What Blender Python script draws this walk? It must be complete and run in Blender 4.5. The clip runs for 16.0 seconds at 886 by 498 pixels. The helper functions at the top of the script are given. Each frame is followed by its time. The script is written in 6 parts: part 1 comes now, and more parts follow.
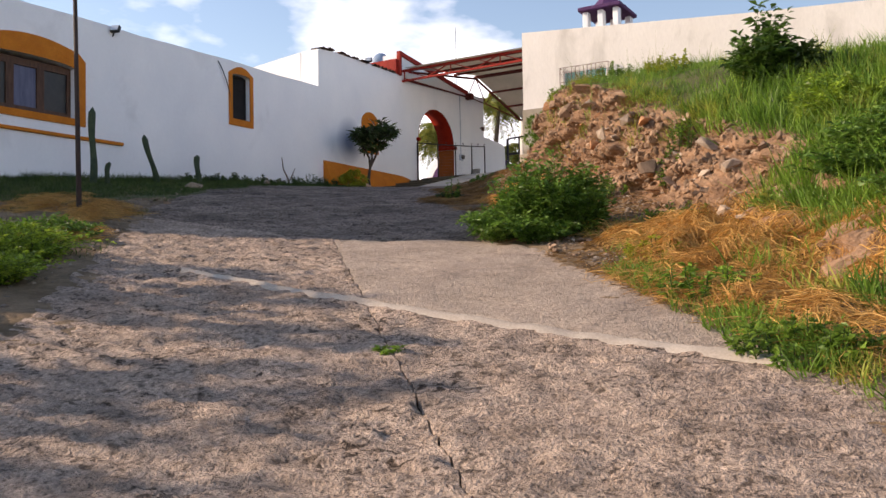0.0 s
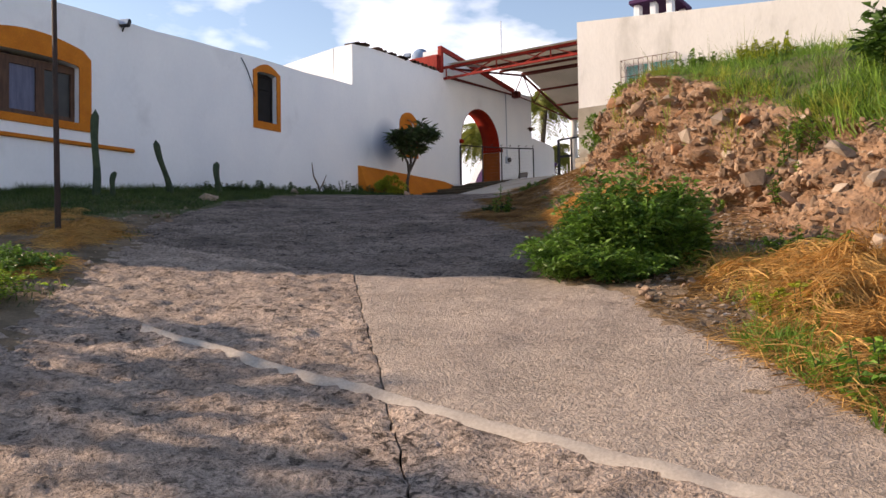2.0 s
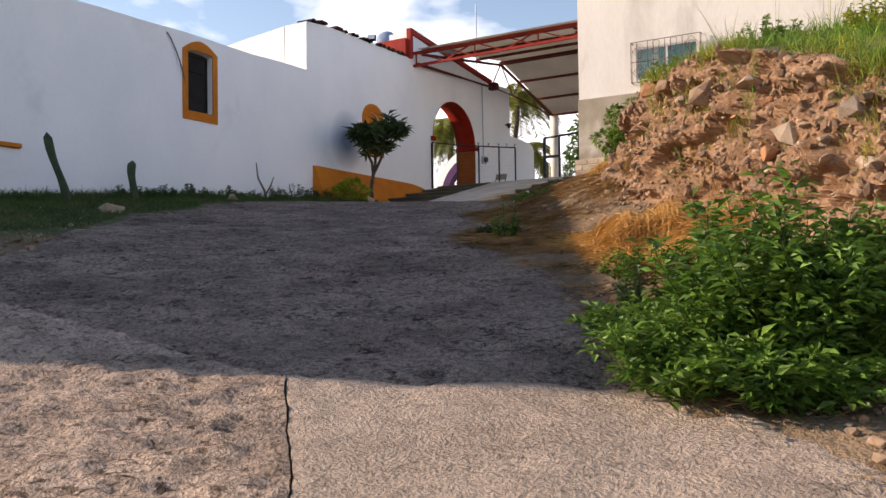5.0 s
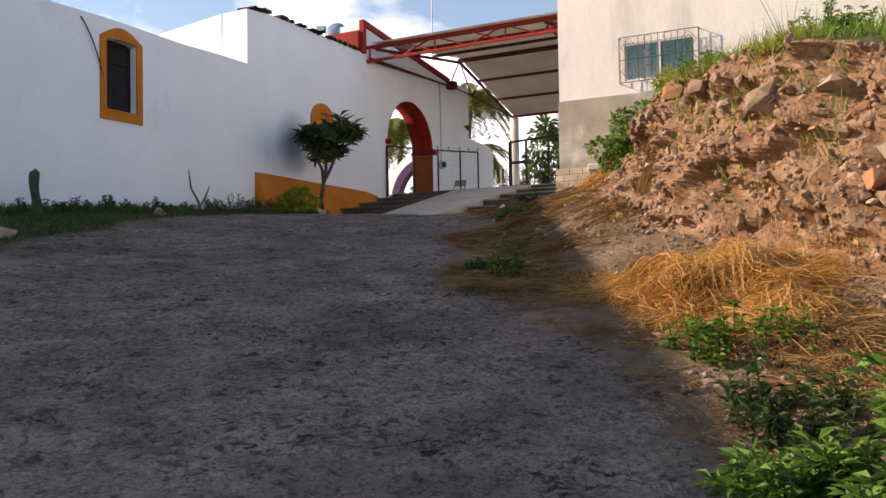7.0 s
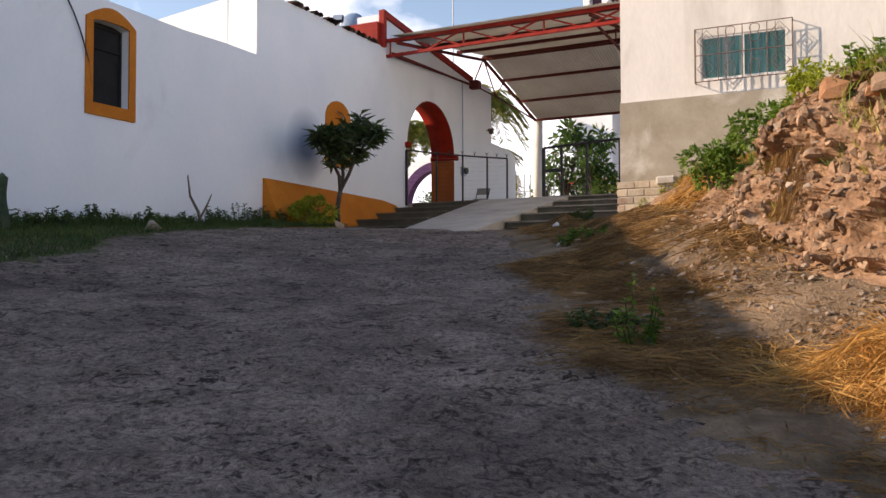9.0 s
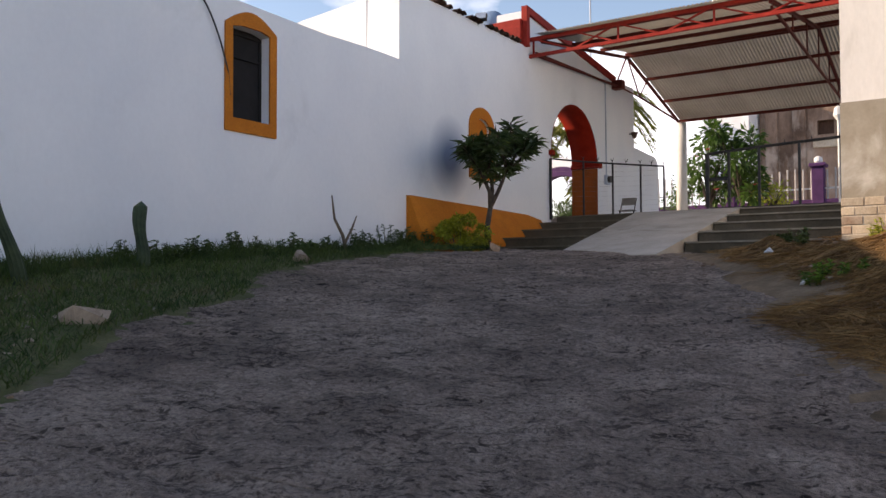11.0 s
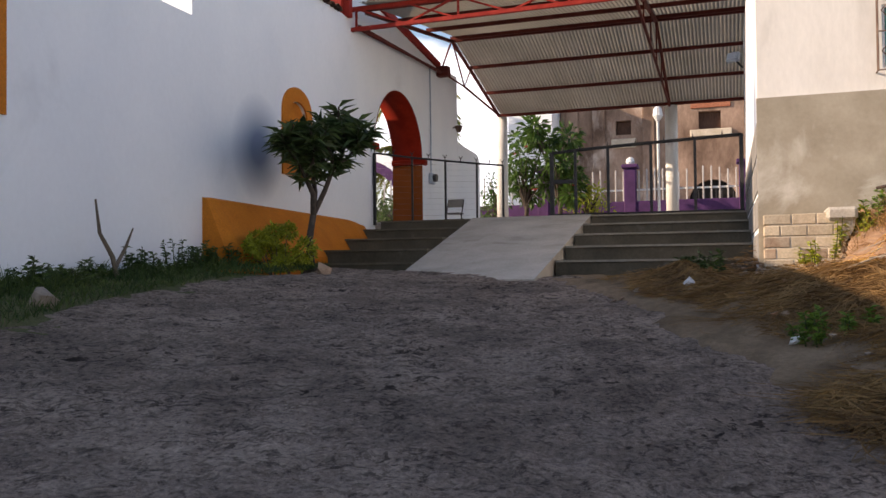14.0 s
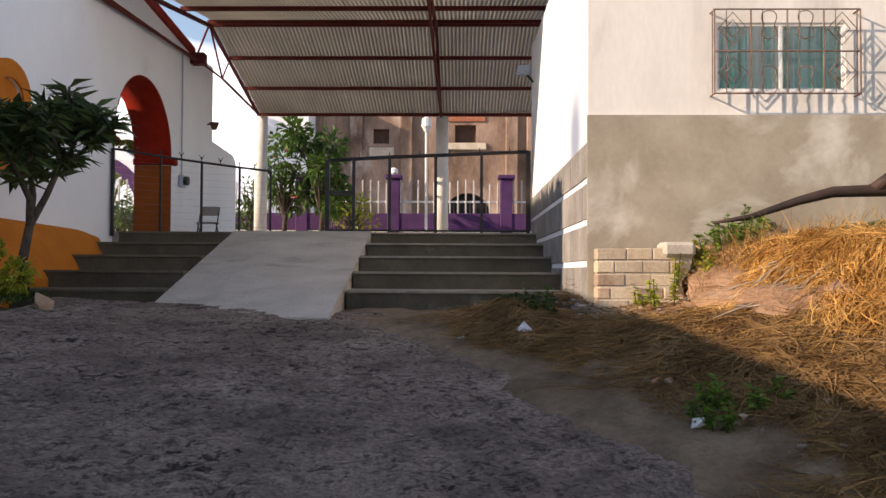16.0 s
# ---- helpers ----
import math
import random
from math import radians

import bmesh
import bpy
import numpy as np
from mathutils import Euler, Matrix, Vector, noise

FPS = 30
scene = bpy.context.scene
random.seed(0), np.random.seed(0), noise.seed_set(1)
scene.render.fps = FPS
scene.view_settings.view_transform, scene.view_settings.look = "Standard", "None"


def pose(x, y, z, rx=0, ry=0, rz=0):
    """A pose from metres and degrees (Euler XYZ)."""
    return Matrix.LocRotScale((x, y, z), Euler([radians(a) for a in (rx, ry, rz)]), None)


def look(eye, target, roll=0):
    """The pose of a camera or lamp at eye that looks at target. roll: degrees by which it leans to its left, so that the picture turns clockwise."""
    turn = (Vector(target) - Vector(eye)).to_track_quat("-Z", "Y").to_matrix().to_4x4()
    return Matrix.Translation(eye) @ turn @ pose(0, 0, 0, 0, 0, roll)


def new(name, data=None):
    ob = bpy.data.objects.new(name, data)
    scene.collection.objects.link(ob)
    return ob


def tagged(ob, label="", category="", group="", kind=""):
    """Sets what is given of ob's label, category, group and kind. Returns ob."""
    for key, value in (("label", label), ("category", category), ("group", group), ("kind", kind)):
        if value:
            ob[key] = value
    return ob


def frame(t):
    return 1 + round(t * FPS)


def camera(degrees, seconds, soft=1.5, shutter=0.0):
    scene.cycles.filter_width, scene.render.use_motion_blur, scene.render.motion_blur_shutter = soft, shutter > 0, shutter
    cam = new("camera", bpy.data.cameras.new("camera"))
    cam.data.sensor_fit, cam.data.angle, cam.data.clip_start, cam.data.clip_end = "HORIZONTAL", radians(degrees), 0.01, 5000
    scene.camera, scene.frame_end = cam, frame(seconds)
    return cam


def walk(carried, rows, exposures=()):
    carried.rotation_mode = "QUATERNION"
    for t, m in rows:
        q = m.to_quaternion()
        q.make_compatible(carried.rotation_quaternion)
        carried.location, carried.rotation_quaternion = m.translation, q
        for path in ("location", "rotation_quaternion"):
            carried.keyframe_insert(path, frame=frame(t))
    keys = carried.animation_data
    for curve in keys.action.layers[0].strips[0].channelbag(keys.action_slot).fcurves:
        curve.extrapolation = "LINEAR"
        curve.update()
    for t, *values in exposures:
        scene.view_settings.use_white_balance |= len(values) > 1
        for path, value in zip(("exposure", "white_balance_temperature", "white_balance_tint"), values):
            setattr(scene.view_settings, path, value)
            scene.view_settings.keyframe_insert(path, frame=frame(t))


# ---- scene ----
cam = camera(56.0, 16.0)

PATH = [
    (0, (2.092, -0.986, 0.832), (1.066, 0.729, 0.902), -1.0),
    (0.5, (1.774, -0.535, 0.969), (0.746, 1.179, 1.042), -1.1),
    (1, (1.466, -0.04, 1.057), (0.377, 1.636, 1.132), -1.2),
    (1.5, (1.143, 0.489, 1.164), (0.037, 2.154, 1.238), -1.0),
    (2, (0.817, 1.003, 1.297), (-0.296, 2.663, 1.369), -1.0),
    (2.5, (0.491, 1.517, 1.412), (-0.619, 3.18, 1.482), -1.0),
    (3, (0.142, 2.007, 1.526), (-0.945, 3.685, 1.594), -0.9),
    (3.5, (-0.176, 2.462, 1.631), (-1.245, 4.151, 1.698), -0.9),
    (4, (-0.601, 2.957, 1.7), (-1.662, 4.651, 1.766), -0.7),
    (4.5, (-1.04, 3.475, 1.798), (-2.094, 5.173, 1.863), -0.7),
    (7, (-2.895, 5.643, 2.399), (-3.809, 7.421, 2.458), -1.0),
    (7.5, (-3.255, 6.091, 2.528), (-4.168, 7.869, 2.588), -0.7),
    (8, (-3.653, 6.535, 2.611), (-4.569, 8.311, 2.672), -0.6),
    (8.5, (-4.081, 6.954, 2.701), (-4.996, 8.732, 2.764), -0.3),
    (9, (-4.553, 7.284, 2.803), (-5.457, 9.067, 2.868), -0.1),
    (9.5, (-5.032, 7.546, 2.899), (-6.003, 9.293, 2.969), -0.1),
    (10, (-5.438, 7.78, 3.025), (-6.553, 9.438, 3.096), -0.2),
    (12.5, (-7.639, 9.268, 3.526), (-8.628, 11.006, 3.58), -0.4),
    (13, (-7.939, 9.69, 3.604), (-8.808, 11.491, 3.655), -0.5),
    (13.5, (-8.185, 10.155, 3.674), (-8.942, 12.006, 3.72), -0.6),
    (14, (-8.404, 10.693, 3.749), (-9.05, 12.585, 3.794), -0.6),
    (14.5, (-8.606, 11.18, 3.829), (-9.18, 13.096, 3.873), -0.4),
    (15, (-8.819, 11.622, 3.887), (-9.29, 13.565, 3.934), -0.2),
    (15.5, (-9.066, 12.034, 3.979), (-9.306, 14.019, 4.027), 0.2),
    (16, (-9.312, 12.403, 4.053), (-9.354, 14.401, 4.107), 0.3),
]
walk(cam, [(t, look(eye, target, roll)) for t, eye, target, roll in PATH], [(0.0, 0.52, 7150, 19), (16.0, 0.52, 7150, 19)])

# ---- light ----
# late sun from beyond the white wall, low and a little from the front
SUN = Vector((0.87, 0.33, -0.41)).normalized()
world = bpy.data.worlds.new("sky")
scene.world = world
world.use_nodes = True
wn, wl = world.node_tree.nodes, world.node_tree.links
wn.clear()
w_out = wn.new("ShaderNodeOutputWorld")
w_bg = wn.new("ShaderNodeBackground")
w_sky = wn.new("ShaderNodeTexSky")
w_sky.sky_type, w_sky.sun_disc = "NISHITA", False
w_sky.sun_elevation = math.asin(-SUN.z)
w_sky.sun_rotation = math.atan2(-SUN.x, -SUN.y)
w_sky.air_density, w_sky.dust_density, w_sky.ozone_density = 1.2, 0.4, 1.6
# broken white cloud over the blue, by direction alone
w_tc = wn.new("ShaderNodeTexCoord")
w_map = wn.new("ShaderNodeMapping")
w_map.inputs["Scale"].default_value = (1.0, 1.0, 2.4)
w_map.inputs["Location"].default_value = (0.35, 0.2, 0.1)
w_no = wn.new("ShaderNodeTexNoise")
w_no.inputs["Scale"].default_value, w_no.inputs["Detail"].default_value = 2.6, 7.0
w_ramp = wn.new("ShaderNodeValToRGB")
w_ramp.color_ramp.elements[0].position, w_ramp.color_ramp.elements[1].position = 0.50, 0.60
w_mix = wn.new("ShaderNodeMix")
w_mix.data_type = "RGBA"
w_mix.inputs["B"].default_value = (8.6, 9.0, 9.8, 1)
wl.new(w_tc.outputs["Generated"], w_map.inputs["Vector"])
wl.new(w_map.outputs["Vector"], w_no.inputs["Vector"])
w_xyz = wn.new("ShaderNodeSeparateXYZ")
wl.new(w_tc.outputs["Generated"], w_xyz.inputs["Vector"])
w_low = wn.new("ShaderNodeMath")
w_low.operation = "MULTIPLY_ADD"
wl.new(w_xyz.outputs["Z"], w_low.inputs[0])
w_low.inputs[1].default_value, w_low.inputs[2].default_value = -0.7, 0.215
w_far = wn.new("ShaderNodeVectorMath")
w_far.operation = "DISTANCE"
w_far.inputs[1].default_value = (-0.45, 0.84, 0.30)
wl.new(w_tc.outputs["Generated"], w_far.inputs[0])
w_bank = wn.new("ShaderNodeMapRange")
w_bank.inputs["From Min"].default_value, w_bank.inputs["From Max"].default_value = 0.08, 0.5
w_bank.inputs["To Min"].default_value, w_bank.inputs["To Max"].default_value = 0.055, -0.11
wl.new(w_far.outputs["Value"], w_bank.inputs["Value"])
w_pile = wn.new("ShaderNodeMath")
wl.new(w_low.outputs["Value"], w_pile.inputs[0])
wl.new(w_bank.outputs["Result"], w_pile.inputs[1])
w_sum = wn.new("ShaderNodeMath")
wl.new(w_pile.outputs["Value"], w_sum.inputs[0])
wl.new(w_no.outputs["Fac"], w_sum.inputs[1])
wl.new(w_sum.outputs["Value"], w_ramp.inputs["Fac"])
wl.new(w_ramp.outputs["Color"], w_mix.inputs["Factor"])
w_tint = wn.new("ShaderNodeMix")
w_tint.data_type, w_tint.blend_type = "RGBA", "MULTIPLY"
w_tint.inputs["Factor"].default_value, w_tint.inputs["B"].default_value = 1.0, (1.0, 1.0, 1.04, 1)
wl.new(w_sky.outputs["Color"], w_tint.inputs["A"])
wl.new(w_tint.outputs["Result"], w_mix.inputs["A"])
wl.new(w_mix.outputs["Result"], w_bg.inputs["Color"])
w_bg.inputs["Strength"].default_value = 0.14
wl.new(w_bg.outputs["Background"], w_out.inputs["Surface"])

sun = new("sun", bpy.data.lights.new("sun", "SUN"))
sun.data.energy, sun.data.angle, sun.data.color = 5.0, radians(0.6), (1.0, 0.86, 0.68)
sun.matrix_world = look((-60, -20, 40), Vector((-60, -20, 40)) + SUN)


# ---- materials ----
def ramp_of(n, fac, links, stops):
    r = n.new("ShaderNodeValToRGB")
    while len(r.color_ramp.elements) > 2:
        r.color_ramp.elements.remove(r.color_ramp.elements[-1])
    for k, (pos, col) in enumerate(stops):
        e = r.color_ramp.elements[k] if k < 2 else r.color_ramp.elements.new(pos)
        e.position, e.color = pos, (*col, 1)
    links.new(fac, r.inputs["Fac"])
    return r.outputs["Color"]


def mixed(n, links, fac, a, b, mode="MIX"):
    m = n.new("ShaderNodeMix")
    m.data_type, m.blend_type = "RGBA", mode
    for socket, v in (("Factor", fac), ("A", a), ("B", b)):
        if isinstance(v, bpy.types.NodeSocket):
            links.new(v, m.inputs[socket])
        elif isinstance(v, (int, float)):
            m.inputs[socket].default_value = v
        else:
            m.inputs[socket].default_value = (*v, 1)
    return m.outputs["Result"]


def noise_of(n, links, vec, scale, detail=6.0, rough=0.55, distortion=0.0):
    t = n.new("ShaderNodeTexNoise")
    t.inputs["Scale"].default_value, t.inputs["Detail"].default_value = scale, detail
    t.inputs["Roughness"].default_value, t.inputs["Distortion"].default_value = rough, distortion
    links.new(vec, t.inputs["Vector"])
    return t.outputs["Fac"]


def material(name, dark, light, scale=6.0, rough=0.85, metal=0.0, bump=0.25, grain=60.0, spot=None, spots=(0.6, 0.7),
             spot_scale=1.3, stretch=(1, 1, 1), each=0.0, island=0.0, depth=0.01, through_light=0.0, speckle=0.75, spec=0.35):
    """A surface of two tones by noise, with fine grain, larger stains, relief, and a shift from piece to piece."""
    m = bpy.data.materials.new(name)
    m.use_nodes = True
    n, l = m.node_tree.nodes, m.node_tree.links
    b = n["Principled BSDF"]
    tc = n.new("ShaderNodeNewGeometry").outputs["Position"]
    mp = n.new("ShaderNodeMapping")
    mp.inputs["Scale"].default_value = stretch
    l.new(tc, mp.inputs["Vector"])
    v = mp.outputs["Vector"]
    big = noise_of(n, l, v, scale)
    fine = noise_of(n, l, v, grain, 4.0, 0.7)
    col = ramp_of(n, big, l, [(0.32, dark), (0.68, light)])
    tone = ramp_of(n, fine, l, [(0.3, (0.72, 0.72, 0.72)), (0.7, (1.2, 1.2, 1.2))])
    col = mixed(n, l, speckle, col, tone, "MULTIPLY")
    if spot:
        s = noise_of(n, l, v, spot_scale, 8.0, 0.62, 0.4)
        f = n.new("ShaderNodeMapRange")
        f.inputs["From Min"].default_value, f.inputs["From Max"].default_value = spots
        l.new(s, f.inputs["Value"])
        col = mixed(n, l, f.outputs["Result"], col, spot)
    if each or island:
        src = n.new("ShaderNodeObjectInfo").outputs["Random"] if each else n.new("ShaderNodeNewGeometry").outputs["Random Per Island"]
        k = each or island
        hv = ramp_of(n, src, l, [(0.0, (1 - k, 1 - k, 1 - k)), (1.0, (1 + k, 1 + k * 0.9, 1 + k * 0.7))])
        col = mixed(n, l, 1.0, col, hv, "MULTIPLY")
    l.new(col, b.inputs["Base Color"])
    b.inputs["Roughness"].default_value, b.inputs["Metallic"].default_value = rough, metal
    b.inputs["Specular IOR Level"].default_value = spec
    if bump:
        bp = n.new("ShaderNodeBump")
        bp.inputs["Strength"].default_value, bp.inputs["Distance"].default_value = bump, depth
        both = mixed(n, l, 0.5, big, fine)
        l.new(both, bp.inputs["Height"])
        l.new(bp.outputs["Normal"], b.inputs["Normal"])
    if through_light:
        t = n.new("ShaderNodeBsdfTranslucent")
        l.new(col, t.inputs["Color"])
        mx = n.new("ShaderNodeMixShader")
        mx.inputs["Fac"].default_value = through_light
        l.new(b.outputs["BSDF"], mx.inputs[1])
        l.new(t.outputs["BSDF"], mx.inputs[2])
        l.new(mx.outputs["Shader"], n["Material Output"].inputs["Surface"])
    return m


MAT = {}
MAT["white"] = material("whitewash", (0.75, 0.77, 0.80), (0.82, 0.83, 0.845), 0.8, 0.9, bump=0.15, grain=14, spot=(0.63, 0.64, 0.66), spots=(0.60, 0.82), spot_scale=0.7, stretch=(1, 1, 0.75), speckle=0.08)


def blue_patch_white():
    """The whitewash, with one soft-edged blue-grey patch."""
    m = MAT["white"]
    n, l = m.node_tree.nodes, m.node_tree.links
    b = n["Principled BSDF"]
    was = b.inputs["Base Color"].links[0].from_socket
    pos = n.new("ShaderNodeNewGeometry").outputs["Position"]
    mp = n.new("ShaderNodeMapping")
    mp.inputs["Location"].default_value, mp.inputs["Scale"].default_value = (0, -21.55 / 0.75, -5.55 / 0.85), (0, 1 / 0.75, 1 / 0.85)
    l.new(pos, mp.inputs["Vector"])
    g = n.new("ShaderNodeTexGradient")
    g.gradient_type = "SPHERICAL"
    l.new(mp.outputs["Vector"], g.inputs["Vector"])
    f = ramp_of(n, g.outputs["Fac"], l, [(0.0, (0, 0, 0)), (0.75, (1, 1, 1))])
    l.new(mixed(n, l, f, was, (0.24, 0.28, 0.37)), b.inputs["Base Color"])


blue_patch_white()
MAT["cream"] = material("cream_plaster", (0.68, 0.64, 0.585), (0.77, 0.73, 0.675), 0.9, 0.9, bump=0.2, grain=20, spot=(0.44, 0.41, 0.36), spots=(0.50, 0.78), spot_scale=1.1, stretch=(1, 1, 0.35), speckle=0.2)
MAT["render"] = material("cement_render", (0.27, 0.228, 0.168), (0.42, 0.37, 0.29), 1.5, 0.92, bump=0.4, grain=22, spot=(0.56, 0.52, 0.45), spots=(0.52, 0.68), spot_scale=1.0, speckle=0.25)
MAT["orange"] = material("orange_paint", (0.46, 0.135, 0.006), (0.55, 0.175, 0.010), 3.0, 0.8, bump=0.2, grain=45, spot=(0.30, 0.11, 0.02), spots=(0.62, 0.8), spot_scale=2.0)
# Darker copy of the orange: the canopy's shade is put into the colour.
MAT["orange_dark"] = material("shaded_orange_paint", (0.22, 0.050, 0.003), (0.29, 0.070, 0.005), 3.0, 0.8, bump=0.2, grain=45, speckle=0.3)
MAT["red"] = material("red_paint", (0.19, 0.012, 0.004), (0.26, 0.018, 0.006), 3.0, 0.8, bump=0.15, grain=45, spec=0.1)


def concrete(name, dark, light, stain, coarse=1.0):
    """Old road concrete: worn aggregate, spalled crevices that run across the way, pits and stains."""
    m = material(name, dark, light, 0.8, 0.95, bump=0.0, grain=34, spot=stain, spots=(0.48, 0.72), spot_scale=0.9, spec=0.15)
    n, l = m.node_tree.nodes, m.node_tree.links
    b = n["Principled BSDF"]
    pos = n.new("ShaderNodeNewGeometry").outputs["Position"]
    col = b.inputs["Base Color"].links[0].from_socket
    turn = n.new("ShaderNodeMapping")
    turn.inputs["Rotation"].default_value = (0, 0, radians(-38))
    l.new(pos, turn.inputs["Vector"])
    across = n.new("ShaderNodeMapping")
    across.inputs["Scale"].default_value = (0.75, 1.0, 1.0)
    l.new(turn.outputs["Vector"], across.inputs["Vector"])
    v = across.outputs["Vector"]
    pebble = n.new("ShaderNodeTexVoronoi")
    pebble.inputs["Scale"].default_value = 62.0
    l.new(pos, pebble.inputs["Vector"])
    tint = ramp_of(n, pebble.outputs["Color"], l, [(0.15, (0.74, 0.73, 0.72)), (0.6, (1.0, 1.0, 1.0)), (0.95, (1.35, 1.33, 1.30))])
    col = mixed(n, l, 0.6 * coarse, col, tint, "MULTIPLY")
    # Pits, seams and gashes are darkened in the colour, as shade in hollows.
    pits = noise_of(n, l, pos, 24.0, 5.0, 0.7)
    hole = ramp_of(n, pits, l, [(0.34, (0.26, 0.24, 0.23)), (0.46, (0.95, 0.95, 0.95)), (0.68, (1.3, 1.29, 1.27))])
    col = mixed(n, l, 0.85 * coarse, col, hole, "MULTIPLY")
    flake = noise_of(n, l, v, 5.0, 7.0, 0.62, 0.9)
    seam = ramp_of(n, flake, l, [(0.468, (1.0, 1.0, 1.0)), (0.492, (0.26, 0.25, 0.25)), (0.502, (0.26, 0.25, 0.25)), (0.522, (1.0, 1.0, 1.0))])
    some = ramp_of(n, noise_of(n, l, pos, 2.4, 4.0, 0.6), l, [(0.44, (0, 0, 0)), (0.62, (0.8 * coarse, 0.8 * coarse, 0.8 * coarse))])
    col = mixed(n, l, some, col, mixed(n, l, 1.0, col, seam, "MULTIPLY"))
    chip = noise_of(n, l, v, 15.0, 5.0, 0.6, 0.8)
    gash = ramp_of(n, chip, l, [(0.40, (0.20, 0.19, 0.18)), (0.455, (1.0, 1.0, 1.0)), (0.62, (1.0, 1.0, 1.0)), (0.72, (1.3, 1.28, 1.25))])
    rash = ramp_of(n, noise_of(n, l, v, 1.7, 5.0, 0.65), l, [(0.40, (0.12, 0.12, 0.12)), (0.62, (coarse, coarse, coarse))])
    col = mixed(n, l, rash, col, mixed(n, l, 1.0, col, gash, "MULTIPLY"))
    blot = ramp_of(n, noise_of(n, l, v, 3.2, 6.0, 0.7, 0.6), l, [(0.34, (0.62, 0.61, 0.60)), (0.52, (1.0, 1.0, 1.0)), (0.68, (1.22, 1.21, 1.19))])
    col = mixed(n, l, 0.9 * coarse, col, blot, "MULTIPLY")
    warp = n.new("ShaderNodeVectorMath")
    warp.operation = "MULTIPLY_ADD"
    wob = n.new("ShaderNodeTexNoise")
    wob.inputs["Scale"].default_value, wob.inputs["Detail"].default_value = 2.2, 6.0
    l.new(pos, wob.inputs["Vector"])
    l.new(wob.outputs["Color"], warp.inputs[0])
    warp.inputs[1].default_value = (0.8, 0.8, 0.8)
    l.new(v, warp.inputs[2])
    cell = n.new("ShaderNodeTexVoronoi")
    cell.feature = "DISTANCE_TO_EDGE"
    cell.inputs["Scale"].default_value = 0.62
    l.new(warp.outputs["Vector"], cell.inputs["Vector"])
    line = ramp_of(n, cell.outputs["Distance"], l, [(0.0015, (0.34, 0.33, 0.33)), (0.007, (1, 1, 1))])
    broken = ramp_of(n, noise_of(n, l, pos, 0.9, 4.0), l, [(0.55, (0, 0, 0)), (0.62, (0.8, 0.8, 0.8))])
    col = mixed(n, l, broken, col, mixed(n, l, 1.0, col, line, "MULTIPLY"))
    l.new(col, b.inputs["Base Color"])
    h = mixed(n, l, 0.5, mixed(n, l, 0.5, flake, chip), pits)
    h = mixed(n, l, 0.3, h, noise_of(n, l, pos, 48.0, 3.0, 0.6))
    bp = n.new("ShaderNodeBump")
    bp.inputs["Strength"].default_value, bp.inputs["Distance"].default_value = 1.0, 0.035 + 0.06 * coarse
    l.new(h, bp.inputs["Height"])
    l.new(bp.outputs["Normal"], b.inputs["Normal"])
    return m


MAT["road"] = concrete("worn_concrete", (0.44, 0.335, 0.262), (0.60, 0.462, 0.366), (0.36, 0.278, 0.228))
MAT["road_smooth"] = concrete("smoother_concrete", (0.41, 0.325, 0.255), (0.51, 0.405, 0.322), (0.35, 0.276, 0.222), 0.4)
# Upper slabs: coarser aggregate, with the wall's shade put into the colour.
MAT["road_upper"] = concrete("coarse_shaded_concrete", (0.25, 0.192, 0.155), (0.41, 0.320, 0.258), (0.165, 0.127, 0.103), 1.0)
MAT["ramp"] = material("smooth_concrete", (0.38, 0.34, 0.28), (0.53, 0.48, 0.405), 1.3, 0.9, bump=0.4, grain=40, spot=(0.25, 0.22, 0.18), spots=(0.56, 0.74), spot_scale=1.5)
MAT["strip"] = material("pale_mortar", (0.40, 0.33, 0.265), (0.50, 0.425, 0.345), 4.0, 0.92, bump=0.6, grain=50)
MAT["soil"] = material("dry_soil", (0.17, 0.117, 0.072), (0.33, 0.236, 0.152), 2.4, 0.97, bump=1.0, grain=22, spot=(0.10, 0.075, 0.045), spots=(0.52, 0.7), spot_scale=1.6, depth=0.09, spec=0.1)
MAT["earth"] = material("cut_earth", (0.205, 0.115, 0.065), (0.385, 0.240, 0.147), 2.2, 0.97, bump=1.0, grain=16, spot=(0.33, 0.235, 0.165), spots=(0.55, 0.72), spot_scale=2.6, depth=0.08, spec=0.1)
MAT["rock"] = material("rubble_stone", (0.18, 0.115, 0.075), (0.31, 0.215, 0.15), 5.0, 0.93, bump=0.8, grain=35, each=0.35, depth=0.02)
MAT["black"] = material("black_iron", (0.012, 0.012, 0.013), (0.03, 0.028, 0.028), 8.0, 0.55, bump=0.1, grain=60)
MAT["wood"] = material("dark_wood", (0.055, 0.026, 0.016), (0.11, 0.055, 0.032), 5.0, 0.7, bump=0.4, grain=40, stretch=(4, 4, 0.6))
# Near-black colour that stands for the darkness of unlit interiors.
MAT["dark"] = material("dark_room", (0.012, 0.011, 0.011), (0.022, 0.02, 0.02), 3.0, 0.9, bump=0.0)


# ---- mesh helpers ----
def part(name, bm, mat, parent=None, label="", smooth=False):
    me = bpy.data.meshes.new(name)
    if smooth:
        for f in bm.faces:
            f.smooth = True
    bm.to_mesh(me)
    bm.free()
    for one in (mat if isinstance(mat, (list, tuple)) else [mat]):
        me.materials.append(MAT[one] if isinstance(one, str) else one)
    ob = new(name, me)
    if parent:
        ob.parent = parent
    if label:
        ob["label"] = label
    return ob


